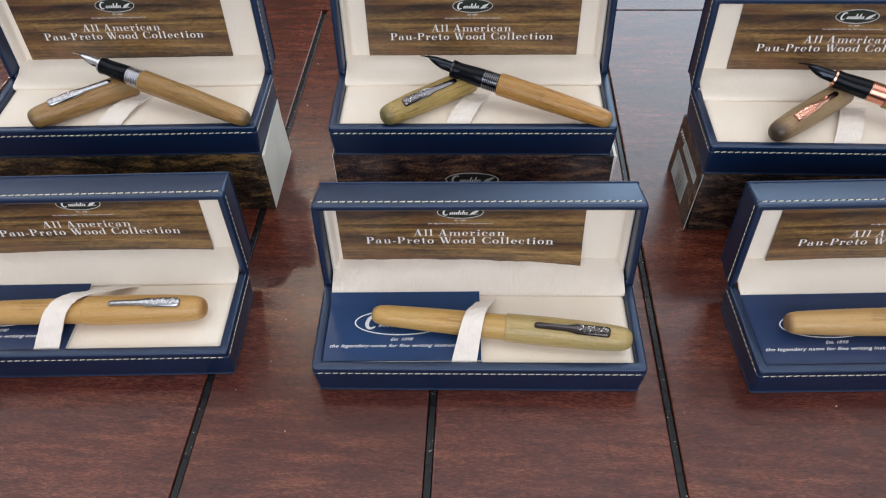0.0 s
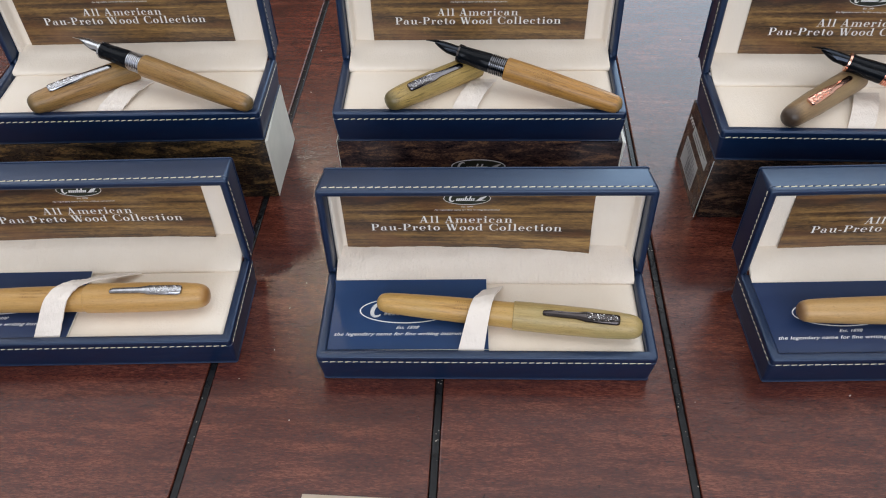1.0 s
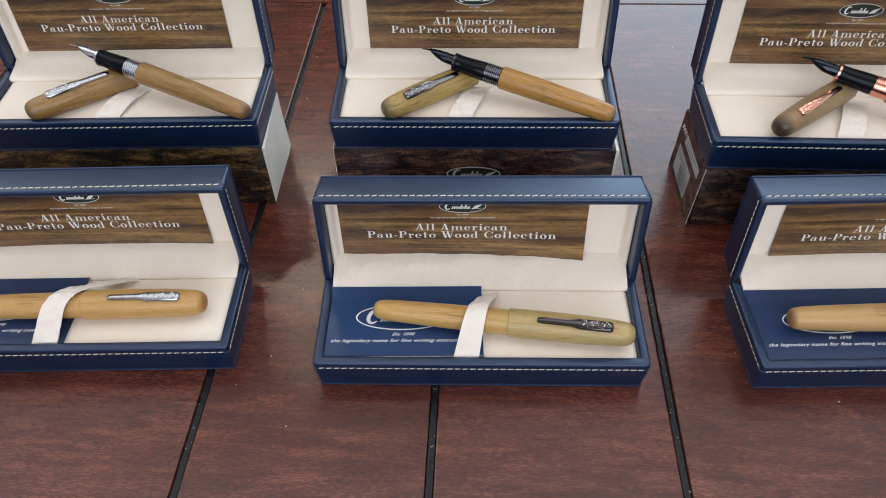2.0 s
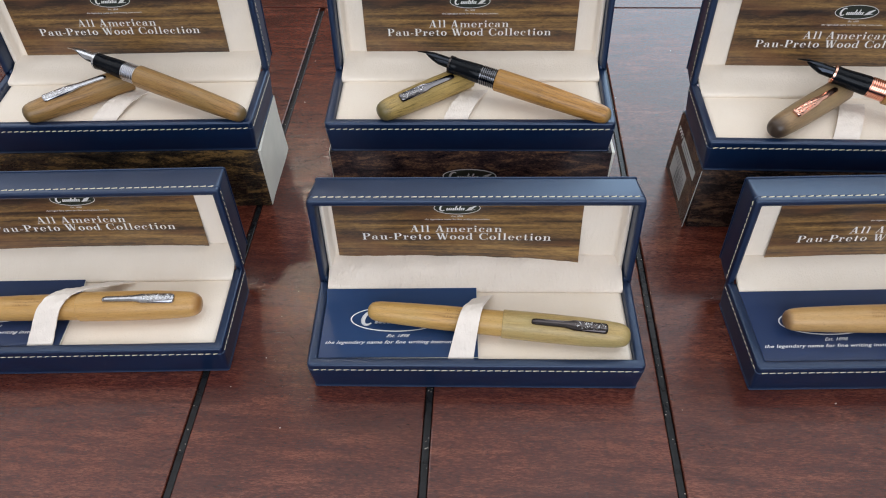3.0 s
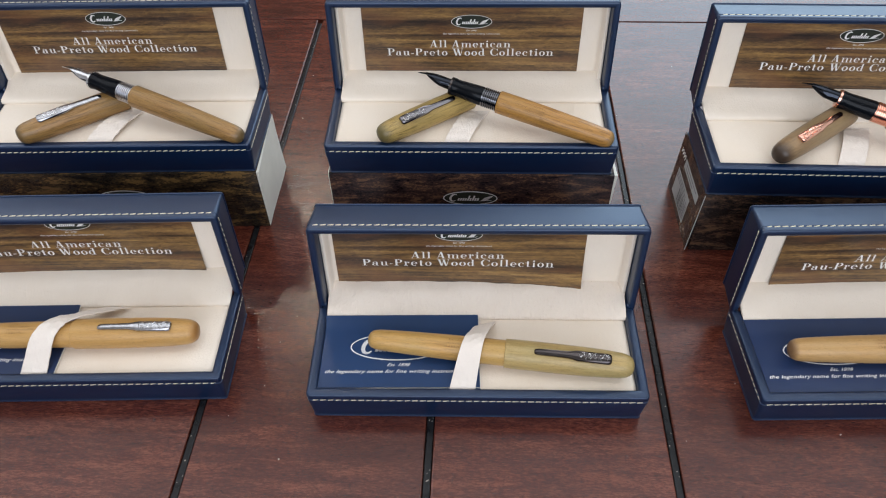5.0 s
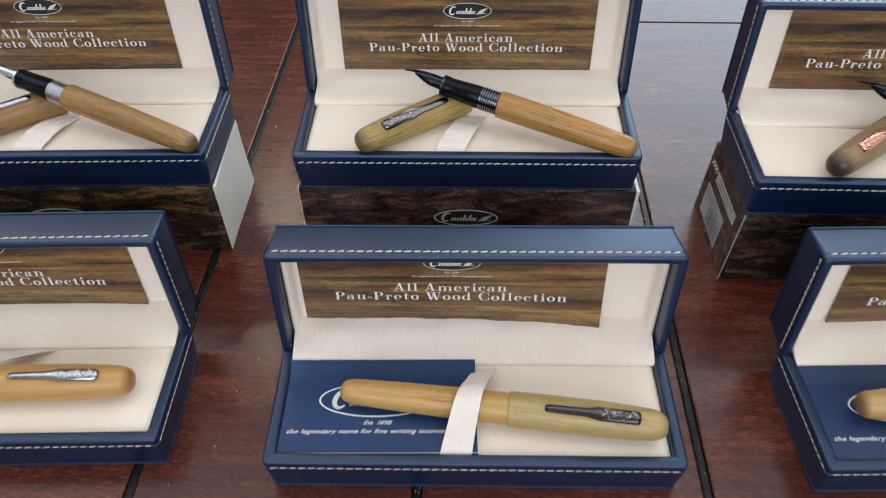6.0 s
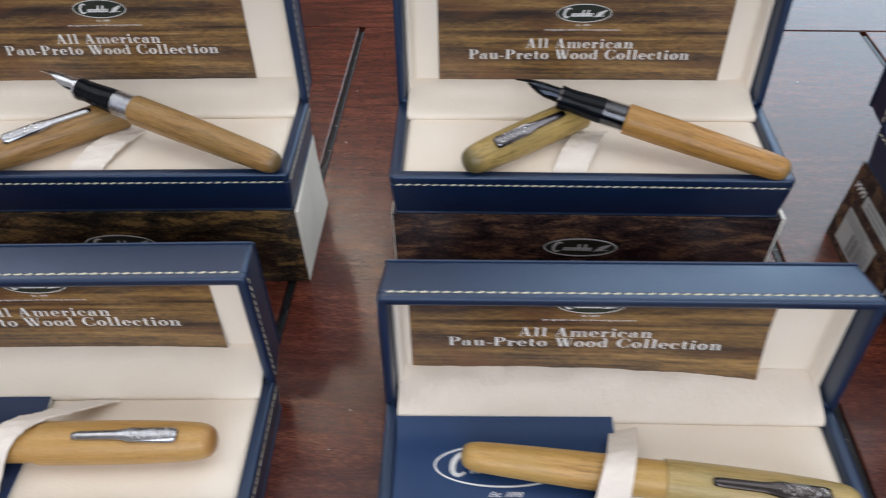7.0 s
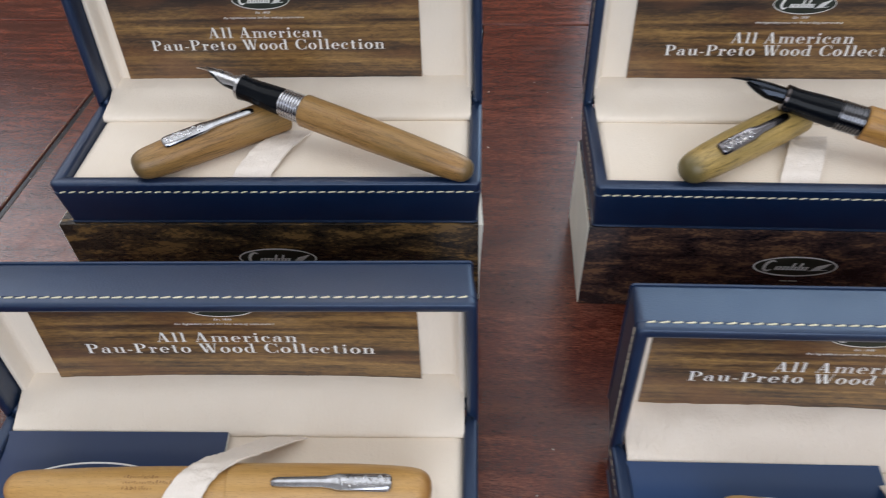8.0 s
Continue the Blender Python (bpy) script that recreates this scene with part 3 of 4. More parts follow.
# ------------------------------------------------------------------ presentation boxes
HALF_W, HALF_D, HIGH = 90.0, 30.7, 23.2
LID_HIGH = 22.5
LID_PROUD = 4.5
SEAM, LID_SEAM = 4.6, 3.7  # the stitching runs this far below a rim
HINGE = Vector((0, 62.0, 22.2))
CARD_FOOT = Vector((0, 63.4, 18.2))
OPEN = radians(4.7)
UP = Vector((0, math.sin(OPEN), math.cos(OPEN)))       # along the open lid, from the hinge
OUT = Vector((0, -math.cos(OPEN), math.sin(OPEN)))     # out of the lid's mouth


def lid_pose(closer=0.0):
    """The open lid; closer swings it forward by some degrees."""
    m = Matrix.Identity(4)
    m.col[0][:3], m.col[1][:3], m.col[2][:3] = (-1, 0, 0), -UP, OUT
    p = HINGE + 60.9 * UP - (LID_HIGH - LID_PROUD) * OUT
    m.translation = p / 1000
    return Matrix.Translation(HINGE / 1000) @ pose(0, 0, 0, closer, 0, 0) @ Matrix.Translation(-HINGE / 1000) @ m


def card_pose(x, s, d):
    m = Matrix.Identity(4)
    m.col[0][:3], m.col[1][:3], m.col[2][:3] = (1, 0, 0), UP, OUT
    m.translation = (CARD_FOOT + s * UP - d * OUT + Vector((x, 0, 0))) / 1000
    return m


def widened(bm):
    """The boxes grow a little wider towards the hinge."""
    for v in bm.verts:
        v.co.x *= 1 + 0.006 * max(0.0, v.co.y) / 61.4
    return bm


def tray_mesh(high, wall, seam, flare=0.0):
    """A tray with rounded, stitched rims; its back wall is lower between the corners, where the cloth hinge passes."""
    bm = bmesh.new()
    prof = ((-1.7, 0.0), (-0.9, 0.15), (-0.7, 0.6), (-0.62, 1.4), (1.02, high - seam - 0.8), (1.0, high - seam - 0.5), (0.62, high - seam - 0.25), (0.62, high - seam + 0.35), (1.0, high - seam + 0.65), (1.02, high - 1.4), (0.90, high - 0.6), (0.4, high - 0.1), (-0.5, high), (-wall + 1.4, high), (-wall + 0.4, high - 0.4), (-wall, high - 1.4), (-wall, 3.0))
    rings = []
    for o, z in prof:
        o += flare * z / high
        ring = rounded(HALF_W + o, HALF_D + o, max(0.5, 1.5 + o * 0.7), z, 3, 0, HALF_D, 1.2)
        low = min(z, high - 6.0)
        if o < -0.9:
            low = min(low, high - 4.6)
            ring = [(x, y, min(h, high - 4.6) if 0 < i < 11 else h) for i, (x, y, h) in enumerate(ring)]
        back = 2 * HALF_D + o
        cx = ring[5][0]
        rings.append(ring[:6] + [(cx - 0.1, back, ring[5][2]), (cx - 0.6, back, low), (0.6 - cx, back, low), (0.1 - cx, back, ring[6][2])] + ring[6:])
    loft(bm, rings)
    return bm


def board_mesh():
    """The thin covered board that closes a tray's bottom or a lid's back and stands a little proud of its walls."""
    bm = bmesh.new()
    loft(bm, [rounded(HALF_W + o, HALF_D + o, 1.6, z, 3, 0, HALF_D) for o, z in ((-1.0, -0.7), (-0.3, -0.5), (-0.1, 0.0), (-0.3, 0.5), (-1.0, 0.7))])
    return bm


def cushion_mesh(top, wave=0.5):
    """A soft pad that fills the tray, its top gently uneven."""
    bm = bmesh.new()
    a, b = HALF_W - 4.1, HALF_D - 4.1
    prof = ((0.0, 4.0), (0.0, top - 2.4), (-0.7, top - 0.9), (-2.0, top - 0.2), (-3.6, top))
    rows = loft(bm, [rounded(a + o, b + o, 1.6, z, 3, 0, HALF_D) for o, z in prof], True, False)
    inner = rows[-1]
    bm.faces.new(inner)
    for v in inner:
        v.co.z += wave * noise.noise(Vector((v.co.x * 0.05, v.co.y * 0.08, top)))
    return bm


def lining_mesh(depth):
    """The cloth lining of the lid: walls and a padded back."""
    bm = bmesh.new()
    a, b = HALF_W - 5.6, HALF_D - 4.4
    floor_z = LID_HIGH - depth
    prof = ((2.3, 2.4), (2.3, 13.5), (1.7, 14.2), (0.6, 14.4), (-0.3, 13.7), (-1.0, floor_z + 1.6), (-1.8, floor_z + 0.4), (-3.2, floor_z))
    loft(bm, [rounded(a + o, b + o, 1.4, z, 3, 0, HALF_D) for o, z in prof])
    return bm


def stitches_mesh(high, out, seam):
    bm = bmesh.new()
    z = high - seam
    rr = random.Random(3)

    def one(m):
        got = bmesh.ops.create_cube(bm, size=1, matrix=m @ Euler((0, radians(-13 + rr.uniform(-5, 5)), 0)).to_matrix().to_4x4() @ Matrix.Diagonal((3.05 + rr.uniform(-0.25, 0.25), 0.6, 0.66, 1)))
        es = list({e for v in got["verts"] for e in v.link_edges})
        bmesh.ops.bevel(bm, geom=es, offset=0.18, segments=1, affect="EDGES")

    n = 43
    for i in range(n):
        one(Matrix.Translation((-HALF_W + 1.6 + (i + 0.5) * (2 * HALF_W - 3.2) / n, -out, z)))
    k = 15
    for side in (-1, 1):
        for i in range(k):
            one(Matrix.Translation((side * (HALF_W + out), 1.6 + (i + 0.5) * (2 * HALF_D - 3.2) / k, z)) @ Euler((0, 0, radians(90 * side))).to_matrix().to_4x4())
    return bm


def flap_mesh(wrinkle, near, drop):
    """The cloth hinge between the cushion and the lid's padded back, slightly bulging."""
    line = catmull([(0, near + 4.2, 18.4), (0, near + 0.8, 19.6), (0, near - 0.2, 21.1), (0, near + 1.6, 23.0), (0, 60.4, 25.9 - drop), (0, 66.5, 28.4 - drop), (0, 71.6, 29.7 - drop), (0, 73.8, 29.9 - drop), (0, 75.8, 28.6 - drop)], 3)
    n = 88
    half = 86.4
    bm = bmesh.new()
    rings = []
    for front in (0, 1):
        for k, p in enumerate(line if not front else line[::-1]):
            ring = []
            for i in range(n + 1):
                x = -half + 2 * half * i / n
                w = wrinkle * (noise.noise(Vector((x * 0.045, p.y * 0.10, 3.0 + wrinkle))) + 0.5 * noise.noise(Vector((x * 0.16, p.y * 0.12, 8.0))) + 0.22 * noise.noise(Vector((x * 0.42, p.y * 0.10, 5.0))))
                w *= max(0.25, min(1.0, (p.y - near - 2) / 6))
                ring.append((x, p.y - w * 0.7 + (1.2 if front else 0), p.z + w * 0.7 - (1.2 if front else 0)))
            rings.append(ring)
    rows = [[bm.verts.new(p) for p in r] for r in rings]
    rows.append(rows[0])
    for lo, hi in zip(rows, rows[1:]):
        for i in range(n):
            bm.faces.new((lo[i], lo[i + 1], hi[i + 1], hi[i]))
    return bm


def ribbon_over(back, front, rise, width_back, width_front, slant=1.5, tail=16.2, bow=0.0):
    """The holding ribbon drawn from the back of the cushion over a pen to the front."""
    (bx, by), (fx, fy) = back, front
    keys = ((0.0, tail), (0.12, tail + 4.2), (0.26, tail + 9.2), (0.40, rise - 1.9), (0.53, rise), (0.68, rise - 2.2), (0.84, 24.0), (0.96, 18.2), (1.0, 16.6))
    left, right = [], []
    for t, z in keys:
        x, y = bx + (fx - bx) * t - bow * math.sin(math.pi * t), by + (fy - by) * t
        w = (width_back + (width_front - width_back) * t) / 2 * (1.0 - 0.10 * math.sin(math.pi * t))
        left.append((x - w, y - slant * (1 - t), z))
        right.append((x + w, y + 1.0 * (1 - t), z + 0.5 * math.sin(3 * t)))
    return band(left, right, 0.7)


def ribbon_flat(back, front, width):
    """The ribbon lying loose on the cushion."""
    (bx, by), (fx, fy), h = back, front, width / 2
    left, right = [], []
    for t, z in ((0.0, 15.4), (0.2, 17.4), (0.5, 19.0), (0.8, 17.8), (1.0, 15.0)):
        x, y = bx + (fx - bx) * t, by + (fy - by) * t
        left.append((x - h, y, z))
        right.append((x + h, y, z))
    return band(left, right, 0.7)


GUSSET = mesh_of("hinge_gusset", lathe(((-1.6, 2.0), (-1.3, 2.9), (-0.8, 3.3), (0.8, 3.3), (1.3, 2.9), (1.6, 2.0)), 20), NAVY)
TRAY, STITCH = mesh_of("tray", widened(tray_mesh(HIGH, 4.4, SEAM)), NAVY, sharp=50), mesh_of("stitching", widened(stitches_mesh(HIGH, 0.75, SEAM)), THREAD)
LID, LID_STITCH = mesh_of("lid", widened(tray_mesh(LID_HIGH, 3.2, LID_SEAM, 0.2)), NAVY, sharp=50), mesh_of("stitching", widened(stitches_mesh(LID_HIGH, 0.92, LID_SEAM)), THREAD)
BOARD = mesh_of("covered_board", widened(board_mesh()), NAVY)
CUSHION, LINING = mesh_of("cushion", widened(cushion_mesh(20.1)), CREAM, sharp=60), mesh_of("lid_lining", widened(lining_mesh(15.4)), LINING_CLOTH, sharp=60)
FLAP, FLAP_CREASED, FLAP_BACK = (mesh_of("hinge_lining", flap_mesh(*how), mat, sharp=70) for how, mat in (((0.5, 51.4, 0.0), LINING_CLOTH), ((1.1, 52.2, 0.0), CREAM_CREASED), ((0.3, 48.4, 1.2), LINING_CLOTH)))


def child(name, mesh, parent, m=None, label=""):
    ob = new(name, mesh)
    ob.parent = parent
    if m is not None:
        ob.matrix_basis = m
    return tagged(ob, label)


def presentation_box(m, label, ribbon, lift, flap, closer=0.0):
    box = thing("presentation_box", m, label, "gift box", "presentation boxes")
    base = child("base", TRAY, box, label="navy leatherette tray")
    child("stitching", STITCH, base, label="cream saddle stitching")
    child("bottom_board", BOARD, base, mm(0, 0, 0.7))
    child("cushion", CUSHION, box, label="cream padded cushion")
    lid = child("lid", LID, box, lid_pose(closer), "open navy leatherette lid")
    child("stitching", LID_STITCH, lid, label="cream saddle stitching")
    child("back_board", BOARD, lid, mm(0, 0, -0.2))
    child("lid_lining", LINING, lid, label="cream cloth lining")
    child("hinge_lining", flap, box, label="cream cloth hinge flap")
    for side in (-1, 1):
        child("hinge_gusset", GUSSET, box, mm(side * 88.6, 62.6, 22.6), "folded navy hinge corner")
    part("ribbon", ribbon, RIBBON, box, "cream holding ribbon", lift)
    return box


# ------------------------------------------------------------------ cards, booklets
def bent(bm, rule):
    for v in bm.verts:
        v.co.z += rule(v.co.x, v.co.y)
    return bm


def title_card(m, label, rule=lambda x, y: 0.0):
    """A wood-print card with its title, an oval mark and two faint lines."""
    w, h = 142.2, 48.0
    nx, ny = 28, 10
    bm = bmesh.new()
    rows = [[bm.verts.new((-w / 2 + w * i / nx, h * j / ny, rule(-w / 2 + w * i / nx, h * j / ny) + dz)) for i in range(nx + 1)] for dz in (0.0,) for j in range(ny + 1)]
    for lo, hi in zip(rows, rows[1:]):
        for i in range(nx):
            bm.faces.new((lo[i], lo[i + 1], hi[i + 1], hi[i]))
    got = bmesh.ops.extrude_face_region(bm, geom=list(bm.faces))
    for v in (g for g in got["geom"] if isinstance(g, bmesh.types.BMVert)):
        v.co.z -= 0.5
    card = part("title_card", bm, CARD_WOOD, None, label, m)
    tagged(card, category="card", group="title cards")

    def lay(name, bm, x, y, mat, lab=""):
        for v in bm.verts:
            v.co += Vector((x, y, 0.12))
        part(name, bent(bm, rule), mat, card, lab, smooth=False)

    lay("title_line", serif_lettering("Pau-Preto Wood Collection", 110, 5.0), -0.7, 14.6, INK_WHITE, "white printed title")
    lay("title_line", serif_lettering("All American", 53, 5.0), -0.7, 20.5, INK_WHITE, "white printed title")
    lay("tagline", lettering("the legendary name for fine writing instruments", 37, 1.0, 0.22, 0.004, 1.05), 0, 29.6, INK_WHITE)
    lay("year_line", lettering("Est. 1898", 6.6, 1.0, 0.25, 0.006), 0, 31.9, INK_WHITE)
    lay("emblem", ellipse(13.2, 4.6), 0, 38.4, INK_DARK, "dark oval emblem")
    lay("emblem_outline", bent(ellipse(13.2, 4.6, 44, 0.975), lambda x, y: 0.06), 0, 38.4, INK_WHITE)
    bm = bmesh.new()
    scroll_mark(bm, 13.2, 4.6)
    for v in bm.verts:
        v.co.z += 0.09
    lay("emblem_mark", bm, 0, 38.4, INK_WHITE)
    return card


def booklet(m, label, paper):
    """A thin folded blue booklet; its origin is the middle of its lower edge."""
    w, h, t = 91.0, 48.8, 1.1

    def leaf(x0, x1, y0, y1, z0, z1):
        """A flat leaf whose back edge rides up on the hinge flap."""
        sheet, rows = bmesh.new(), []
        for i in range(15):
            y = y0 + (y1 - y0) * i / 14
            up = 1.6 * max(0.0, (y - 38) / 11) ** 1.4
            rows.append([(x0, y, z0 + up), (x1, y, z0 + up), (x1, y, z1 + up), (x0, y, z1 + up)])
        loft(sheet, rows)
        return sheet

    ob = part("booklet", leaf(-w / 2, w / 2, 1.5, h, 0.55, t), paper, None, label, m, sharp=30)
    tagged(ob, category="booklet", group="booklets")
    part("page_block", leaf(-w / 2 + 0.2, w / 2 + 0.45, 1.2, h - 0.3, 0.3, 0.6), PAPER, ob, "white page edges", sharp=30)
    part("back_cover", leaf(-w / 2 + 0.1, w / 2 + 0.2, 0.6, h - 0.6, 0.0, 0.28), paper, ob, "blue back cover", sharp=30)
    part("tagline", lettering("the legendary name for fine writing instruments", 78, 2.1, 0.40, 0.006, 1.05), INK_WHITE, ob, "white italic line", mm(0, 10.6, t + 0.06), smooth=False)
    part("year_line", lettering("Est. 1898", 13.0, 2.0, 0.55, 0.004), INK_WHITE, ob, "white italic line", mm(1.2, 14.9, t + 0.06), smooth=False)
    part("emblem_outline", ellipse(26.5, 9.2, 56, 0.972), INK_WHITE, ob, "white oval outline", mm(0, 27.8, t + 0.06), smooth=False)
    bm = bmesh.new()
    scroll_mark(bm, 26.5, 9.2)
    part("emblem_mark", bm, INK_WHITE, ob, "", mm(0, 27.8, t + 0.06), smooth=False)
    return ob


# ------------------------------------------------------------------ pens
BARREL = ((0.0, 0.5), (0.3, 2.1), (1.0, 3.5), (2.2, 4.6), (4.0, 5.25), (7, 5.7), (14, 6.05), (26, 6.45), (44, 6.9), (60, 7.05), (74, 7.1))
CAP = ((0.0, 0.6), (0.3, 2.6), (1.0, 4.2), (2.2, 5.3), (4.0, 6.15), (7, 6.8), (14, 7.35), (26, 7.85), (44, 8.05), (62, 8.0), (68.9, 7.9), (69.2, 7.6))


def clip_mesh():
    """A flat clip along +x from its broad worked head; z is away from the cap."""
    bm = bmesh.new()
    rings = []
    for x, w, z, t in ((0, 1.8, 0.2, 1.4), (0.6, 2.7, 0.5, 1.5), (2, 3.0, 0.7, 1.5), (18, 3.0, 1.1, 1.4), (20, 2.5, 1.2, 1.3), (23, 2.0, 1.3, 1.2), (38, 1.8, 1.1, 1.1), (40, 1.5, 0.9, 0.9), (40.6, 0.8, 0.8, 0.6)):
        rings.append([(x, -w, z), (x, -w * 0.85, z + t * 0.75), (x, -w * 0.45, z + t), (x, 0, z + t + 0.22), (x, w * 0.45, z + t), (x, w * 0.85, z + t * 0.75), (x, w, z), (x, w * 0.9, z - 0.5), (x, -w * 0.9, z - 0.5)])
    loft(bm, rings)
    return bm


def clip_relief():
    bm = bmesh.new()
    rr = random.Random(11)
    for k in range(46):
        x = 1.6 + k * 0.35
        m = Matrix.Translation((x, rr.uniform(-1.7, 1.7), 2.2 + 0.006 * k)) @ Euler((0, 0, radians(rr.uniform(40, 130)))).to_matrix().to_4x4() @ Matrix.Diagonal((rr.uniform(0.5, 1.1), 0.30, 0.5, 1))
        bmesh.ops.create_icosphere(bm, subdivisions=1, radius=1, matrix=m)
    return bm


CLIP, RELIEF = {}, {}
for key, mat, high in (("chrome", CHROME_DIM, CHROME_LIT), ("black", GUNMETAL, WORN), ("black_lit", GUNMETAL_LIT, WORN), ("rose", ROSE, ROSE)):
    CLIP[key], RELIEF[key] = mesh_of("clip", clip_mesh(), mat, sharp=50), mesh_of("clip_relief", clip_relief(), high)


def add_clip(body, metal, x, radius, roll, facing=1):
    """A clip on a cap: x where its head stands, roll round the cap's axis."""
    holder = pose(0, 0, 0, roll, 0, 0) @ mm(x, 0, radius - 0.2) @ (pose(0, 0, 0) if facing > 0 else pose(0, 0, 0, 0, 0, 180))
    clip = child("clip", CLIP[metal], body, holder, {"chrome": "polished chrome clip", "black": "shiny black clip", "black_lit": "shiny black clip in the lit colour", "rose": "rose gold clip"}[metal])
    child("clip_relief", RELIEF[metal], clip)
    return clip


def along(p, q, roll=0.0):
    """The pose whose x axis runs from p to q, in millimetres, z as far up as it can be."""
    p, q = Vector(p), Vector(q)
    x = (q - p).normalized()
    y = Vector((0, 0, 1)).cross(x).normalized()
    z = x.cross(y)
    m = Matrix.Identity(4)
    m.col[0][:3], m.col[1][:3], m.col[2][:3] = x, y, z
    m.translation = p / 1000
    return m @ pose(0, 0, 0, roll, 0, 0)


def engraving(parent, x, radius, m):
    """Faint burnt-in writing on the barrel, too fine to read."""
    bm = bmesh.new()
    rr = random.Random(7)
    for row, n in ((-1.6, 11), (0.4, 20), (2.2, 13)):
        for k in range(n):
            y = row + rr.uniform(-0.2, 0.2)
            x0 = x + k * 0.95 + rr.uniform(0, 0.25)
            lean, w, tall = rr.uniform(-0.35, 0.6), rr.uniform(0.22, 0.42), rr.choice((0.6, 0.7, 1.15))
            lo, hi = y / radius, (y + tall) / radius
            bm.faces.new([bm.verts.new((px, radius * math.sin(a), radius * math.cos(a))) for px, a in ((x0, lo), (x0 + w, lo), (x0 + w + lean, hi), (x0 + lean, hi))])
    part("engraving", bm, ENGRAVED, parent, "faint burnt engraving", m, smooth=False)


def capped_pen(m, label, wood, cap_wood, metal, roll, stout=1.0, long=145):
    """A closed pen along +x: barrel end at 0, cap end at 145."""
    pen = thing("fountain_pen", m, label, "pen", "fountain pens")
    barrel = part("barrel", lathe(tuple((x, q * stout) for x, q in BARREL + ((80, 7.1),))), wood, pen, "turned wooden barrel")
    engraving(barrel, 44, 7.12 * stout, pose(0, 0, 0, roll + 4, 0, 0))
    cap = child("cap", mesh_of("cap", lathe(tuple((x, q * min(stout, 1.06)) for x, q in CAP)), cap_wood), pen, mm(long, 0, 0, 0, 0, 180), "turned wooden cap")
    add_clip(cap, metal, 13, 7.55 * min(stout, 1.06), -roll)
    return pen


def nib_mesh():
    bm = bmesh.new()
    rings = []
    for x, half, r, z in ((0, 78, 3.4, 0.6), (4, 78, 3.4, 0.6), (7.0, 86, 3.5, 0.6), (9.5, 70, 3.5, 0.6), (12.5, 40, 3.5, 0.4), (15.5, 26, 3.5, 0.0), (18.5, 14, 3.5, -0.7), (22.0, 6, 3.5, -1.6), (23.2, 3, 3.5, -2.0)):
        out = []
        for rr in (r, r - 0.45):
            row = [(x, rr * math.sin(radians(w)), rr * math.cos(radians(w)) + z) for w in (np.linspace(-half, half, 7) if rr == r else np.linspace(half, -half, 7))]
            out += row
        rings.append(out)
    loft(bm, rings)
    return bm


def open_pen(m, label, wood, metal_key, nib_mat, length):
    """A pen without its cap along +x: barrel end at 0, nib towards the other end."""
    metal = {"chrome": CHROME, "black": GUNMETAL, "rose": ROSE}[metal_key]
    pen = thing("fountain_pen", m, label, "pen", "fountain pens")
    b0 = length - 54.5
    k = b0 / 76.0
    barrel = part("barrel", lathe(tuple((x * k, r) for x, r in BARREL) + ((b0 - 0.4, 7.1), (b0, 6.8))), wood, pen, "turned wooden barrel")
    engraving(barrel, b0 - 30, 7.12, pose(0, 0, 0, -24, 0, 0))
    ridges = [(0, 5.9)]
    for i in range(8):
        ridges += [(0.4 + i * 1.25, 5.5), (0.65 + i * 1.25, 6.25), (1.05 + i * 1.25, 6.25), (1.3 + i * 1.25, 5.5)]
    ridges += [(10.6, 5.6)]
    part("threaded_ring", lathe(ridges, 24), RIDGES if metal_key == "black" else metal, pen, "ridged metal ring", mm(b0 - 0.1, 0, 0), sharp=20)
    part("grip_section", lathe(((0, 5.8), (1.0, 6.0), (8, 5.7), (15, 5.3), (18.0, 5.3), (19.6, 5.6), (20.4, 5.5), (20.8, 4.8))), RESIN, pen, "glossy black grip", mm(b0 + 10.4, 0, 0))
    part("grip_ring", lathe(((0, 5.0), (0.2, 5.65), (1.5, 5.65), (1.8, 4.6)), 24), metal, pen, "thin metal ring", mm(b0 + 30.6, 0, 0))
    nib = part("nib", nib_mesh(), nib_mat, pen, "pointed metal nib", mm(b0 + 31.4, 0, 0.3))
    bm = bmesh.new()
    for y in (0.0,):
        block(bm, 13.5, y, 4.25, 8.5, 0.22, 0.25, m=Matrix.Rotation(radians(1.8), 4, "Y"))
    bmesh.ops.create_icosphere(bm, subdivisions=1, radius=0.7, matrix=Matrix.Translation((9.2, 0, 4.2)) @ Matrix.Diagonal((1, 1, 0.3, 1)))
    part("nib_slit", bm, INK_BLACK, nib, "slit with a breather hole")
    feed = lathe(((0, 3.0), (8, 2.7), (12, 2.0), (15, 1.1), (17.0, 0.3)), 16)
    for v in feed.verts:
        v.co.z += 1.9 * max(0.0, (v.co.x - 7) / 11.5)
    part("feed", feed, RESIN, pen, "black feed", mm(b0 + 31.4, 0, 0.1))
    return pen


def loose_cap(m, label, wood, metal, roll):
    cap = thing("pen_cap", m, label, "pen cap", "pen caps")
    prof = CAP + ((69.0, 6.7), (60.0, 6.5))
    body = part("cap_body", lathe(prof), wood, cap, "turned wooden cap")
    add_clip(body, metal, 14.5, 7.45, roll)
    return cap


# ------------------------------------------------------------------ cartons under the back row
C_W, C_D, C_H = 184.0, 63.0, 49.4


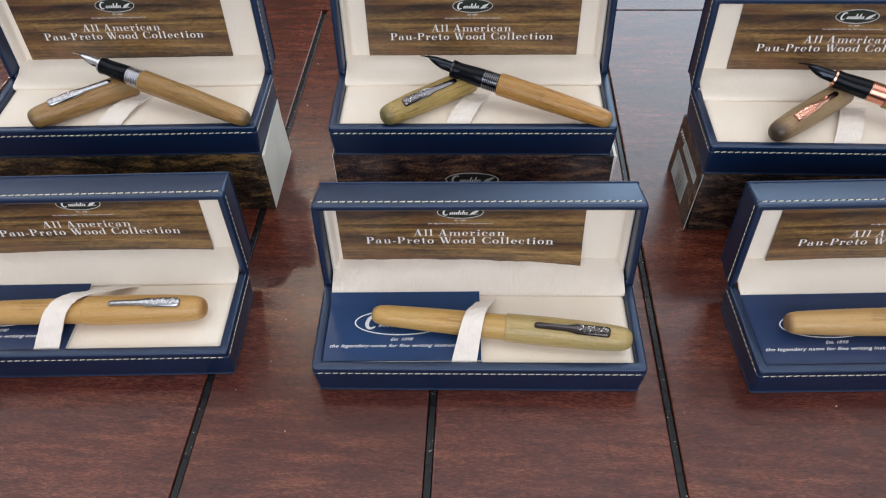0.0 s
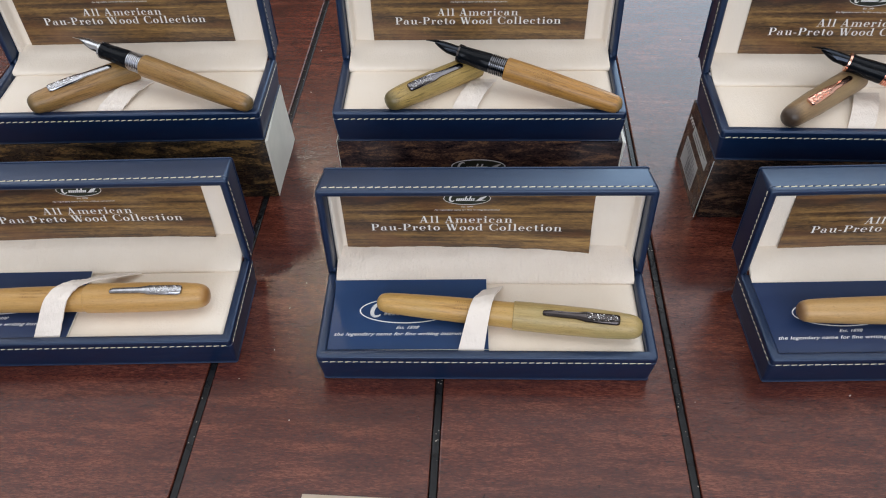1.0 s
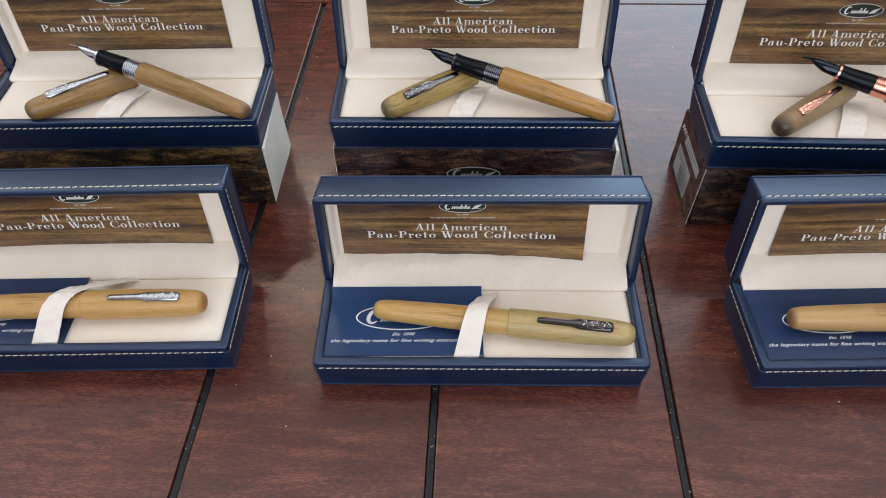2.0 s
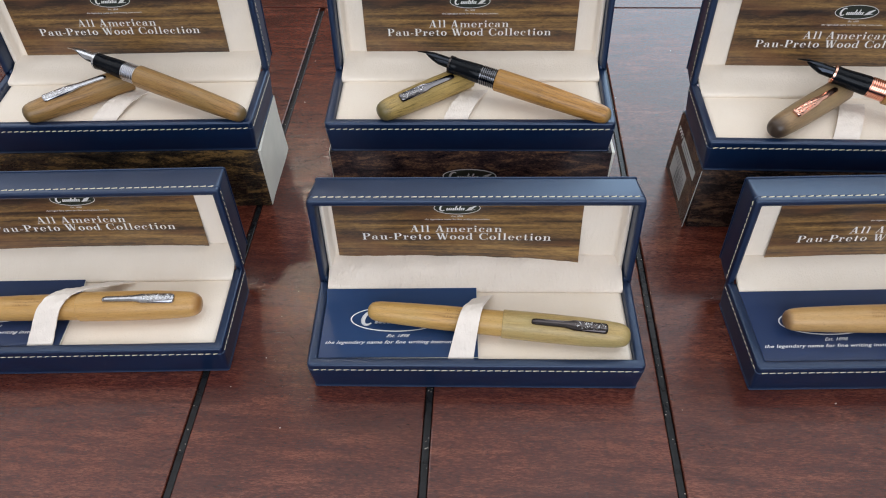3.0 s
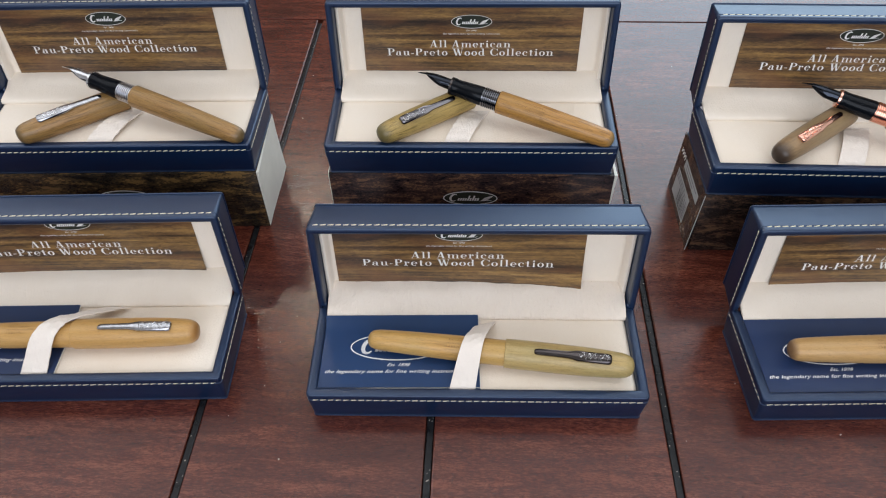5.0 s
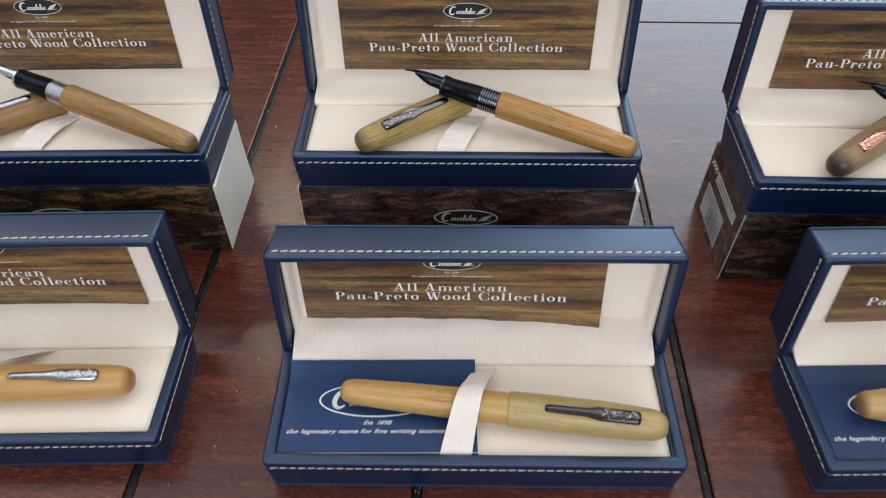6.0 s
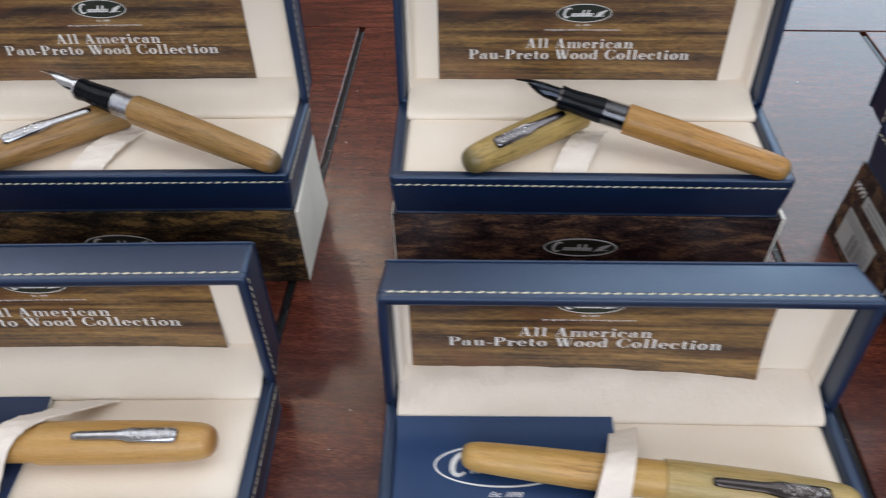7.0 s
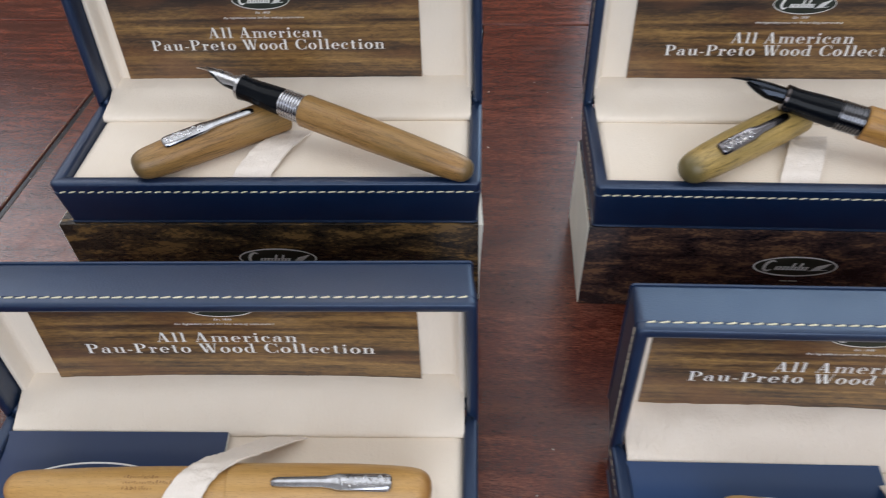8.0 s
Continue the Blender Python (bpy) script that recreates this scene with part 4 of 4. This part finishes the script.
def carton(m, label, sleeve, left_printed=False, longer=0.0):
    """A wood-print carton with white ends; its origin is the middle of its lower front edge."""
    box = thing("carton", m, label, "carton", "cartons")
    bm = bmesh.new()
    block(bm, -longer / 2, C_D / 2, C_H / 2, C_W - 1.0 + longer, C_D, C_H, bevel=0.4)
    body = part("sleeve", bm, sleeve, box, "glossy wood-print sleeve")
    emblem(body, pose(0, 0, 0) @ mm(0, -0.14, 28.8, 90, 0, 0), 18.0, 6.2, INK_DARK)
    bm = bmesh.new()
    flat_bar(bm, -4, 19.6, -1.0, 19.6, 0.7)
    flat_bar(bm, -0.4, 19.6, 3.6, 19.6, 0.7)
    part("small_print", bm, INK_GREY, body, "", mm(0, -0.14, 0, 90, 0, 0), smooth=False)
    for side in (-1, 1):
        bm = bmesh.new()
        ny, nz = 6, 6
        rows = []
        for j in range(nz + 1):
            row = []
            for i in range(ny + 1):
                y, z = 0.5 + (C_D - 1.0) * i / ny, 0.4 + (C_H - 0.8) * j / nz
                fold = 1.6 * max(0.0, 1 - abs((y / C_D) - (1 - z / C_H) * 0.9) * 1.5)
                row.append(bm.verts.new((side * (C_W / 2 - 0.2 + (longer if side < 0 else 0.0) + fold * (0.0 if side < 0 else 1.0)), y, z)))
            rows.append(row)
        for lo, hi in zip(rows, rows[1:]):
            for i in range(ny):
                bm.faces.new((lo[i], lo[i + 1], hi[i + 1], hi[i]))
        got = bmesh.ops.extrude_face_region(bm, geom=list(bm.faces))
        for v in (g for g in got["geom"] if isinstance(g, bmesh.types.BMVert)):
            v.co.x = side * (C_W / 2 - 1.0 + (longer if side < 0 else 0.0))
        printed = left_printed and side < 0
        # the printed flap hangs from its upper edge and stands a little off at the foot
        swing = mm(-C_W / 2, 0, C_H) @ pose(0, 0, 0, 0, 2.2, 0) @ mm(C_W / 2, 0, -C_H) if printed else None
        flap = part("end_flap", bm, sleeve if printed else PAPER, box, "printed end flap" if printed else "white card end flap", swing, sharp=25)
        if printed:
            bm = bmesh.new()
            block(bm, -C_W / 2 + 0.1, -0.1, C_H / 2, 0.5, 0.4, C_H - 0.6, bevel=0.1)
            part("cut_edge", bm, LABEL, flap, "white cut edge of the card")
            face = mm(-C_W / 2 + 0.2, 0, 0, 90, 0, -90)  # x runs towards the front, y up
            for lx, ly, w, h, lab in ((-36.5, 15.8, 34, 20.5, "white barcode label"), (-27.5, 36.4, 37, 7.0, "white paper label")):
                bm = bmesh.new()
                block(bm, lx, ly, 0.15, w, h, 0.12)
                part("label", bm, LABEL, flap, lab, face, smooth=False)
                bm = bmesh.new()
                rr = random.Random(int(ly))
                if h > 20:
                    x = lx - 4
                    while x < lx + 16:
                        w1 = rr.choice((0.5, 0.8, 1.2))
                        flat_bar(bm, x, ly - 9, x, ly + 3, w1)
                        x += w1 + rr.choice((0.5, 0.9))
                    for k in range(3):
                        flat_bar(bm, lx - 16, ly + 4.4 + 2.0 * k, lx + rr.uniform(4, 15), ly + 4.4 + 2.0 * k, 0.7)
                else:
                    for k in range(2):
                        flat_bar(bm, lx - 15, ly - 1.4 + 2.8 * k, lx + rr.uniform(2, 14), ly - 1.4 + 2.8 * k, 0.9)
                for v in bm.verts:
                    v.co.z += 0.25
                part("label_print", bm, INK_FADED, flap, "", face, smooth=False)
            bm = bmesh.new()
            squiggle(bm, -59, -48, 38, 2.0, 3.5, 0.9)
            for v in bm.verts:
                v.co.z += 0.2
            part("emblem_mark", bm, INK_WHITE, flap, "", face, smooth=False)
    return box


# ------------------------------------------------------------------ laying out the six sets
U = 105.0


def spot(x, y, z, yaw):
    return mm(x * U, y * U, z, 0, 0, yaw)


BACK_Z = C_H
FRONT_C, FRONT_L, FRONT_R = mm(0.2, 0.5, 0, 0, 0, 0.2), mm(-230.2, 7.3, 0, 0, 0, 1.7), mm(240.5, 2.8, 0, 0, 0, 1.5)
BACK_C, BACK_L, BACK_R = mm(-3.6, 146.5, BACK_Z, 0, 0, -0.4), mm(-231.9, 146.5, BACK_Z, 0, 0, 1.2), mm(231.2, 125.4, BACK_Z, 0, 0, -1.6)
# the pads lie high in their trays; what rests on each pad is set out from here
PAD_C, PAD_L, PAD_R = mm(0.3, -5.0, 4.5), mm(0.0, -3.9, 4.5), mm(0.4, -4.6, 4.5)
PAD_BC, PAD_BL, PAD_BR = mm(0.5, -5.5, 4.5), mm(1.5, -7.1, 4.5), mm(2.4, -3.7, 4.5)

carton(spot(-0.03, 1.393, 0, -0.6), "dark wood-print carton with a white end, under a box", CARTON_PLUM)
carton(spot(-2.222, 1.388, 0, 1.2), "wood-print carton with a folded white end flap, under a box", CARTON_GOLD, longer=3.0)
carton(spot(2.222, 1.205, 0, -0.6), "wood-print carton with a barcode label, under a box", CARTON_BROWN, True)

presentation_box(FRONT_C, "open navy box with a creased lining, standing on the table", ribbon_over((5.0, 54), (-8.2, 9.4), 33.2, 11.5, 14.0), PAD_C, FLAP_CREASED)
presentation_box(FRONT_L, "open navy box with cream stitching, standing on the table", ribbon_over((20, 53), (-13.4, 8.6), 34.0, 15, 14.5, -1.0, 17.6, 5.0), PAD_L, FLAP, 0.9)
presentation_box(FRONT_R, "open navy box holding a tan pen, standing on the table", ribbon_over((4, 54), (-8.4, 9.2), 34.4, 13, 14.5), PAD_R, FLAP)
presentation_box(BACK_C, "open navy box with an uncapped pen, on a carton", ribbon_flat((4.5, 45), (-10.0, 10.0), 15.5), PAD_BC, FLAP_BACK)
presentation_box(BACK_L, "open navy box with a chrome-trimmed pen, on a carton", ribbon_flat((5.5, 48), (-9.0, 11.4), 16.5), PAD_BL, FLAP_BACK)
presentation_box(BACK_R, "open navy box with a rose-gold-trimmed pen, on a carton", ribbon_flat((4.5, 47), (-11.6, 8.4), 15.5), PAD_BR, FLAP_BACK)


def curl(x, y):
    return 4.4 * max(0.0, (x + 10) / 80) ** 2 * max(0.0, 1 - y / 30) ** 1.5


def no_curl(x, y):
    return 0.0


def small_curl(x, y):
    return 1.2 * (x / 70) ** 2 * max(0.0, 1 - y / 40)


for base, x, s0, rule, label in (
    (FRONT_C, -9.9, 10.9, curl, "wood-print title card with a curled corner, in a lid"),
    (FRONT_L, -1.3, 11.0, small_curl, "wood-print title card leaning in a lid"),
    (FRONT_R, 2.8, 8.8, small_curl, "wood-print title card leaning in a lid"),
    (BACK_C, 0.0, 8.1, no_curl, "wood-print title card leaning in a lid"),
    (BACK_L, -8.0, 11.0, no_curl, "wood-print title card leaning in a lid"),
    (BACK_R, 3.0, 9.8, no_curl, "wood-print title card leaning in a lid"),
):
    title_card(base @ card_pose(x, s0, 8.4), label, rule)

booklet(FRONT_C @ PAD_C @ mm(-44.0, 9.0, 16.0, 0, 0, 0.8), "blue booklet with a white oval under a pen", BOOK_BLUE)
booklet(FRONT_L @ PAD_L @ mm(-48.0, 6.6, 16.0, 0, 0, 0.0), "dark navy booklet with a white oval under a pen", BOOK_NAVY)
booklet(FRONT_R @ PAD_R @ mm(-44.2, 7.4, 16.0, 0, 0, 0.2), "dark navy booklet with a white oval under a tan pen", BOOK_NAVY)

capped_pen(FRONT_C @ PAD_C @ along((-60.3, 37.2, 24.2), (85.0, 19.8, 24.2)), "capped yellow olive-wood pen with a black clip", WOOD_YELLOW, WOOD_GREEN, "black", 17)
capped_pen(FRONT_L @ PAD_L @ along((-73.0, 29.2, 24.6), (75.5, 30.4, 24.6)), "capped honey-coloured wooden pen with a chrome clip", WOOD_HONEY, WOOD_HONEY, "chrome", 14, 1.06, 148.5)
capped_pen(FRONT_R @ PAD_R @ along((-71.9, 31.0, 24.9), (73.0, 30.3, 24.9)), "capped tan wooden pen with a dark end", WOOD_TAN, WOOD_HONEY, "rose", 15, 1.11)

for base, tail, nib, cap_end, cap_dir, cap_roll, names in (
    (BACK_C @ PAD_BC, (86.8, 6.5, 22.2), (-34.0, 50.0, 40.0), (-57.0, 8.2, 23.6), 36.5, 26, ("black", BLACK_NIB, WOOD_AMBER, WOOD_OLIVE, "uncapped amber-brown wooden pen with a black nib", "olive wooden pen cap with a black clip in the lit colour")),
    (BACK_L @ PAD_BL, (86.0, 8.5, 22.2), (-36.5, 57.5, 41.5), (-55.5, 10.0, 23.6), 36.0, 14, ("chrome", CHROME, WOOD_BROWN, WOOD_BROWN, "uncapped olive-brown wooden pen with a silver nib", "olive-brown wooden pen cap with a chrome clip")),
    (BACK_R @ PAD_BR, (84.0, 5.5, 22.2), (-36.0, 55.5, 41.0), (-57.0, 8.0, 23.6), 39.0, 20, ("rose", BLACK_NIB, WOOD_AMBER, WOOD_SMOKE, "uncapped wooden pen with a rose gold ring and black nib", "smoky brown wooden pen cap with a rose gold clip")),
):
    key, nib_mat, wood, cap_wood, pen_label, cap_label = names
    # this cap's clip takes the copy coloured as reflecting more light
    clip_key = "black_lit" if key == "black" else key
    length = (Vector(nib) - Vector(tail)).length
    open_pen(base @ along(tail, nib), pen_label, wood, key, nib_mat, length)
    tip = Vector(cap_end) + 60 * Vector((math.cos(radians(cap_dir)), math.sin(radians(cap_dir)), 0))
    loose_cap(base @ along(cap_end, tip), cap_label, cap_wood, clip_key, cap_roll)

# ------------------------------------------------------------------ a leaflet at the near edge of the view
bm = bmesh.new()
block(bm, 60, -40, 0.6, 120, 80, 1.2, bevel=0.2)
leaflet = tagged(part("leaflet", bm, LEAFLET, None, "tan card leaflet lying flat on the table", mm(-91, -66.7, 0, 0, 0, -1.8)), category="leaflet")
bm = bmesh.new()
block(bm, 60, -41, 1.25, 117, 76, 0.1)
part("printed_face", bm, CARD_WOOD, leaflet, "brown printed face", smooth=False)
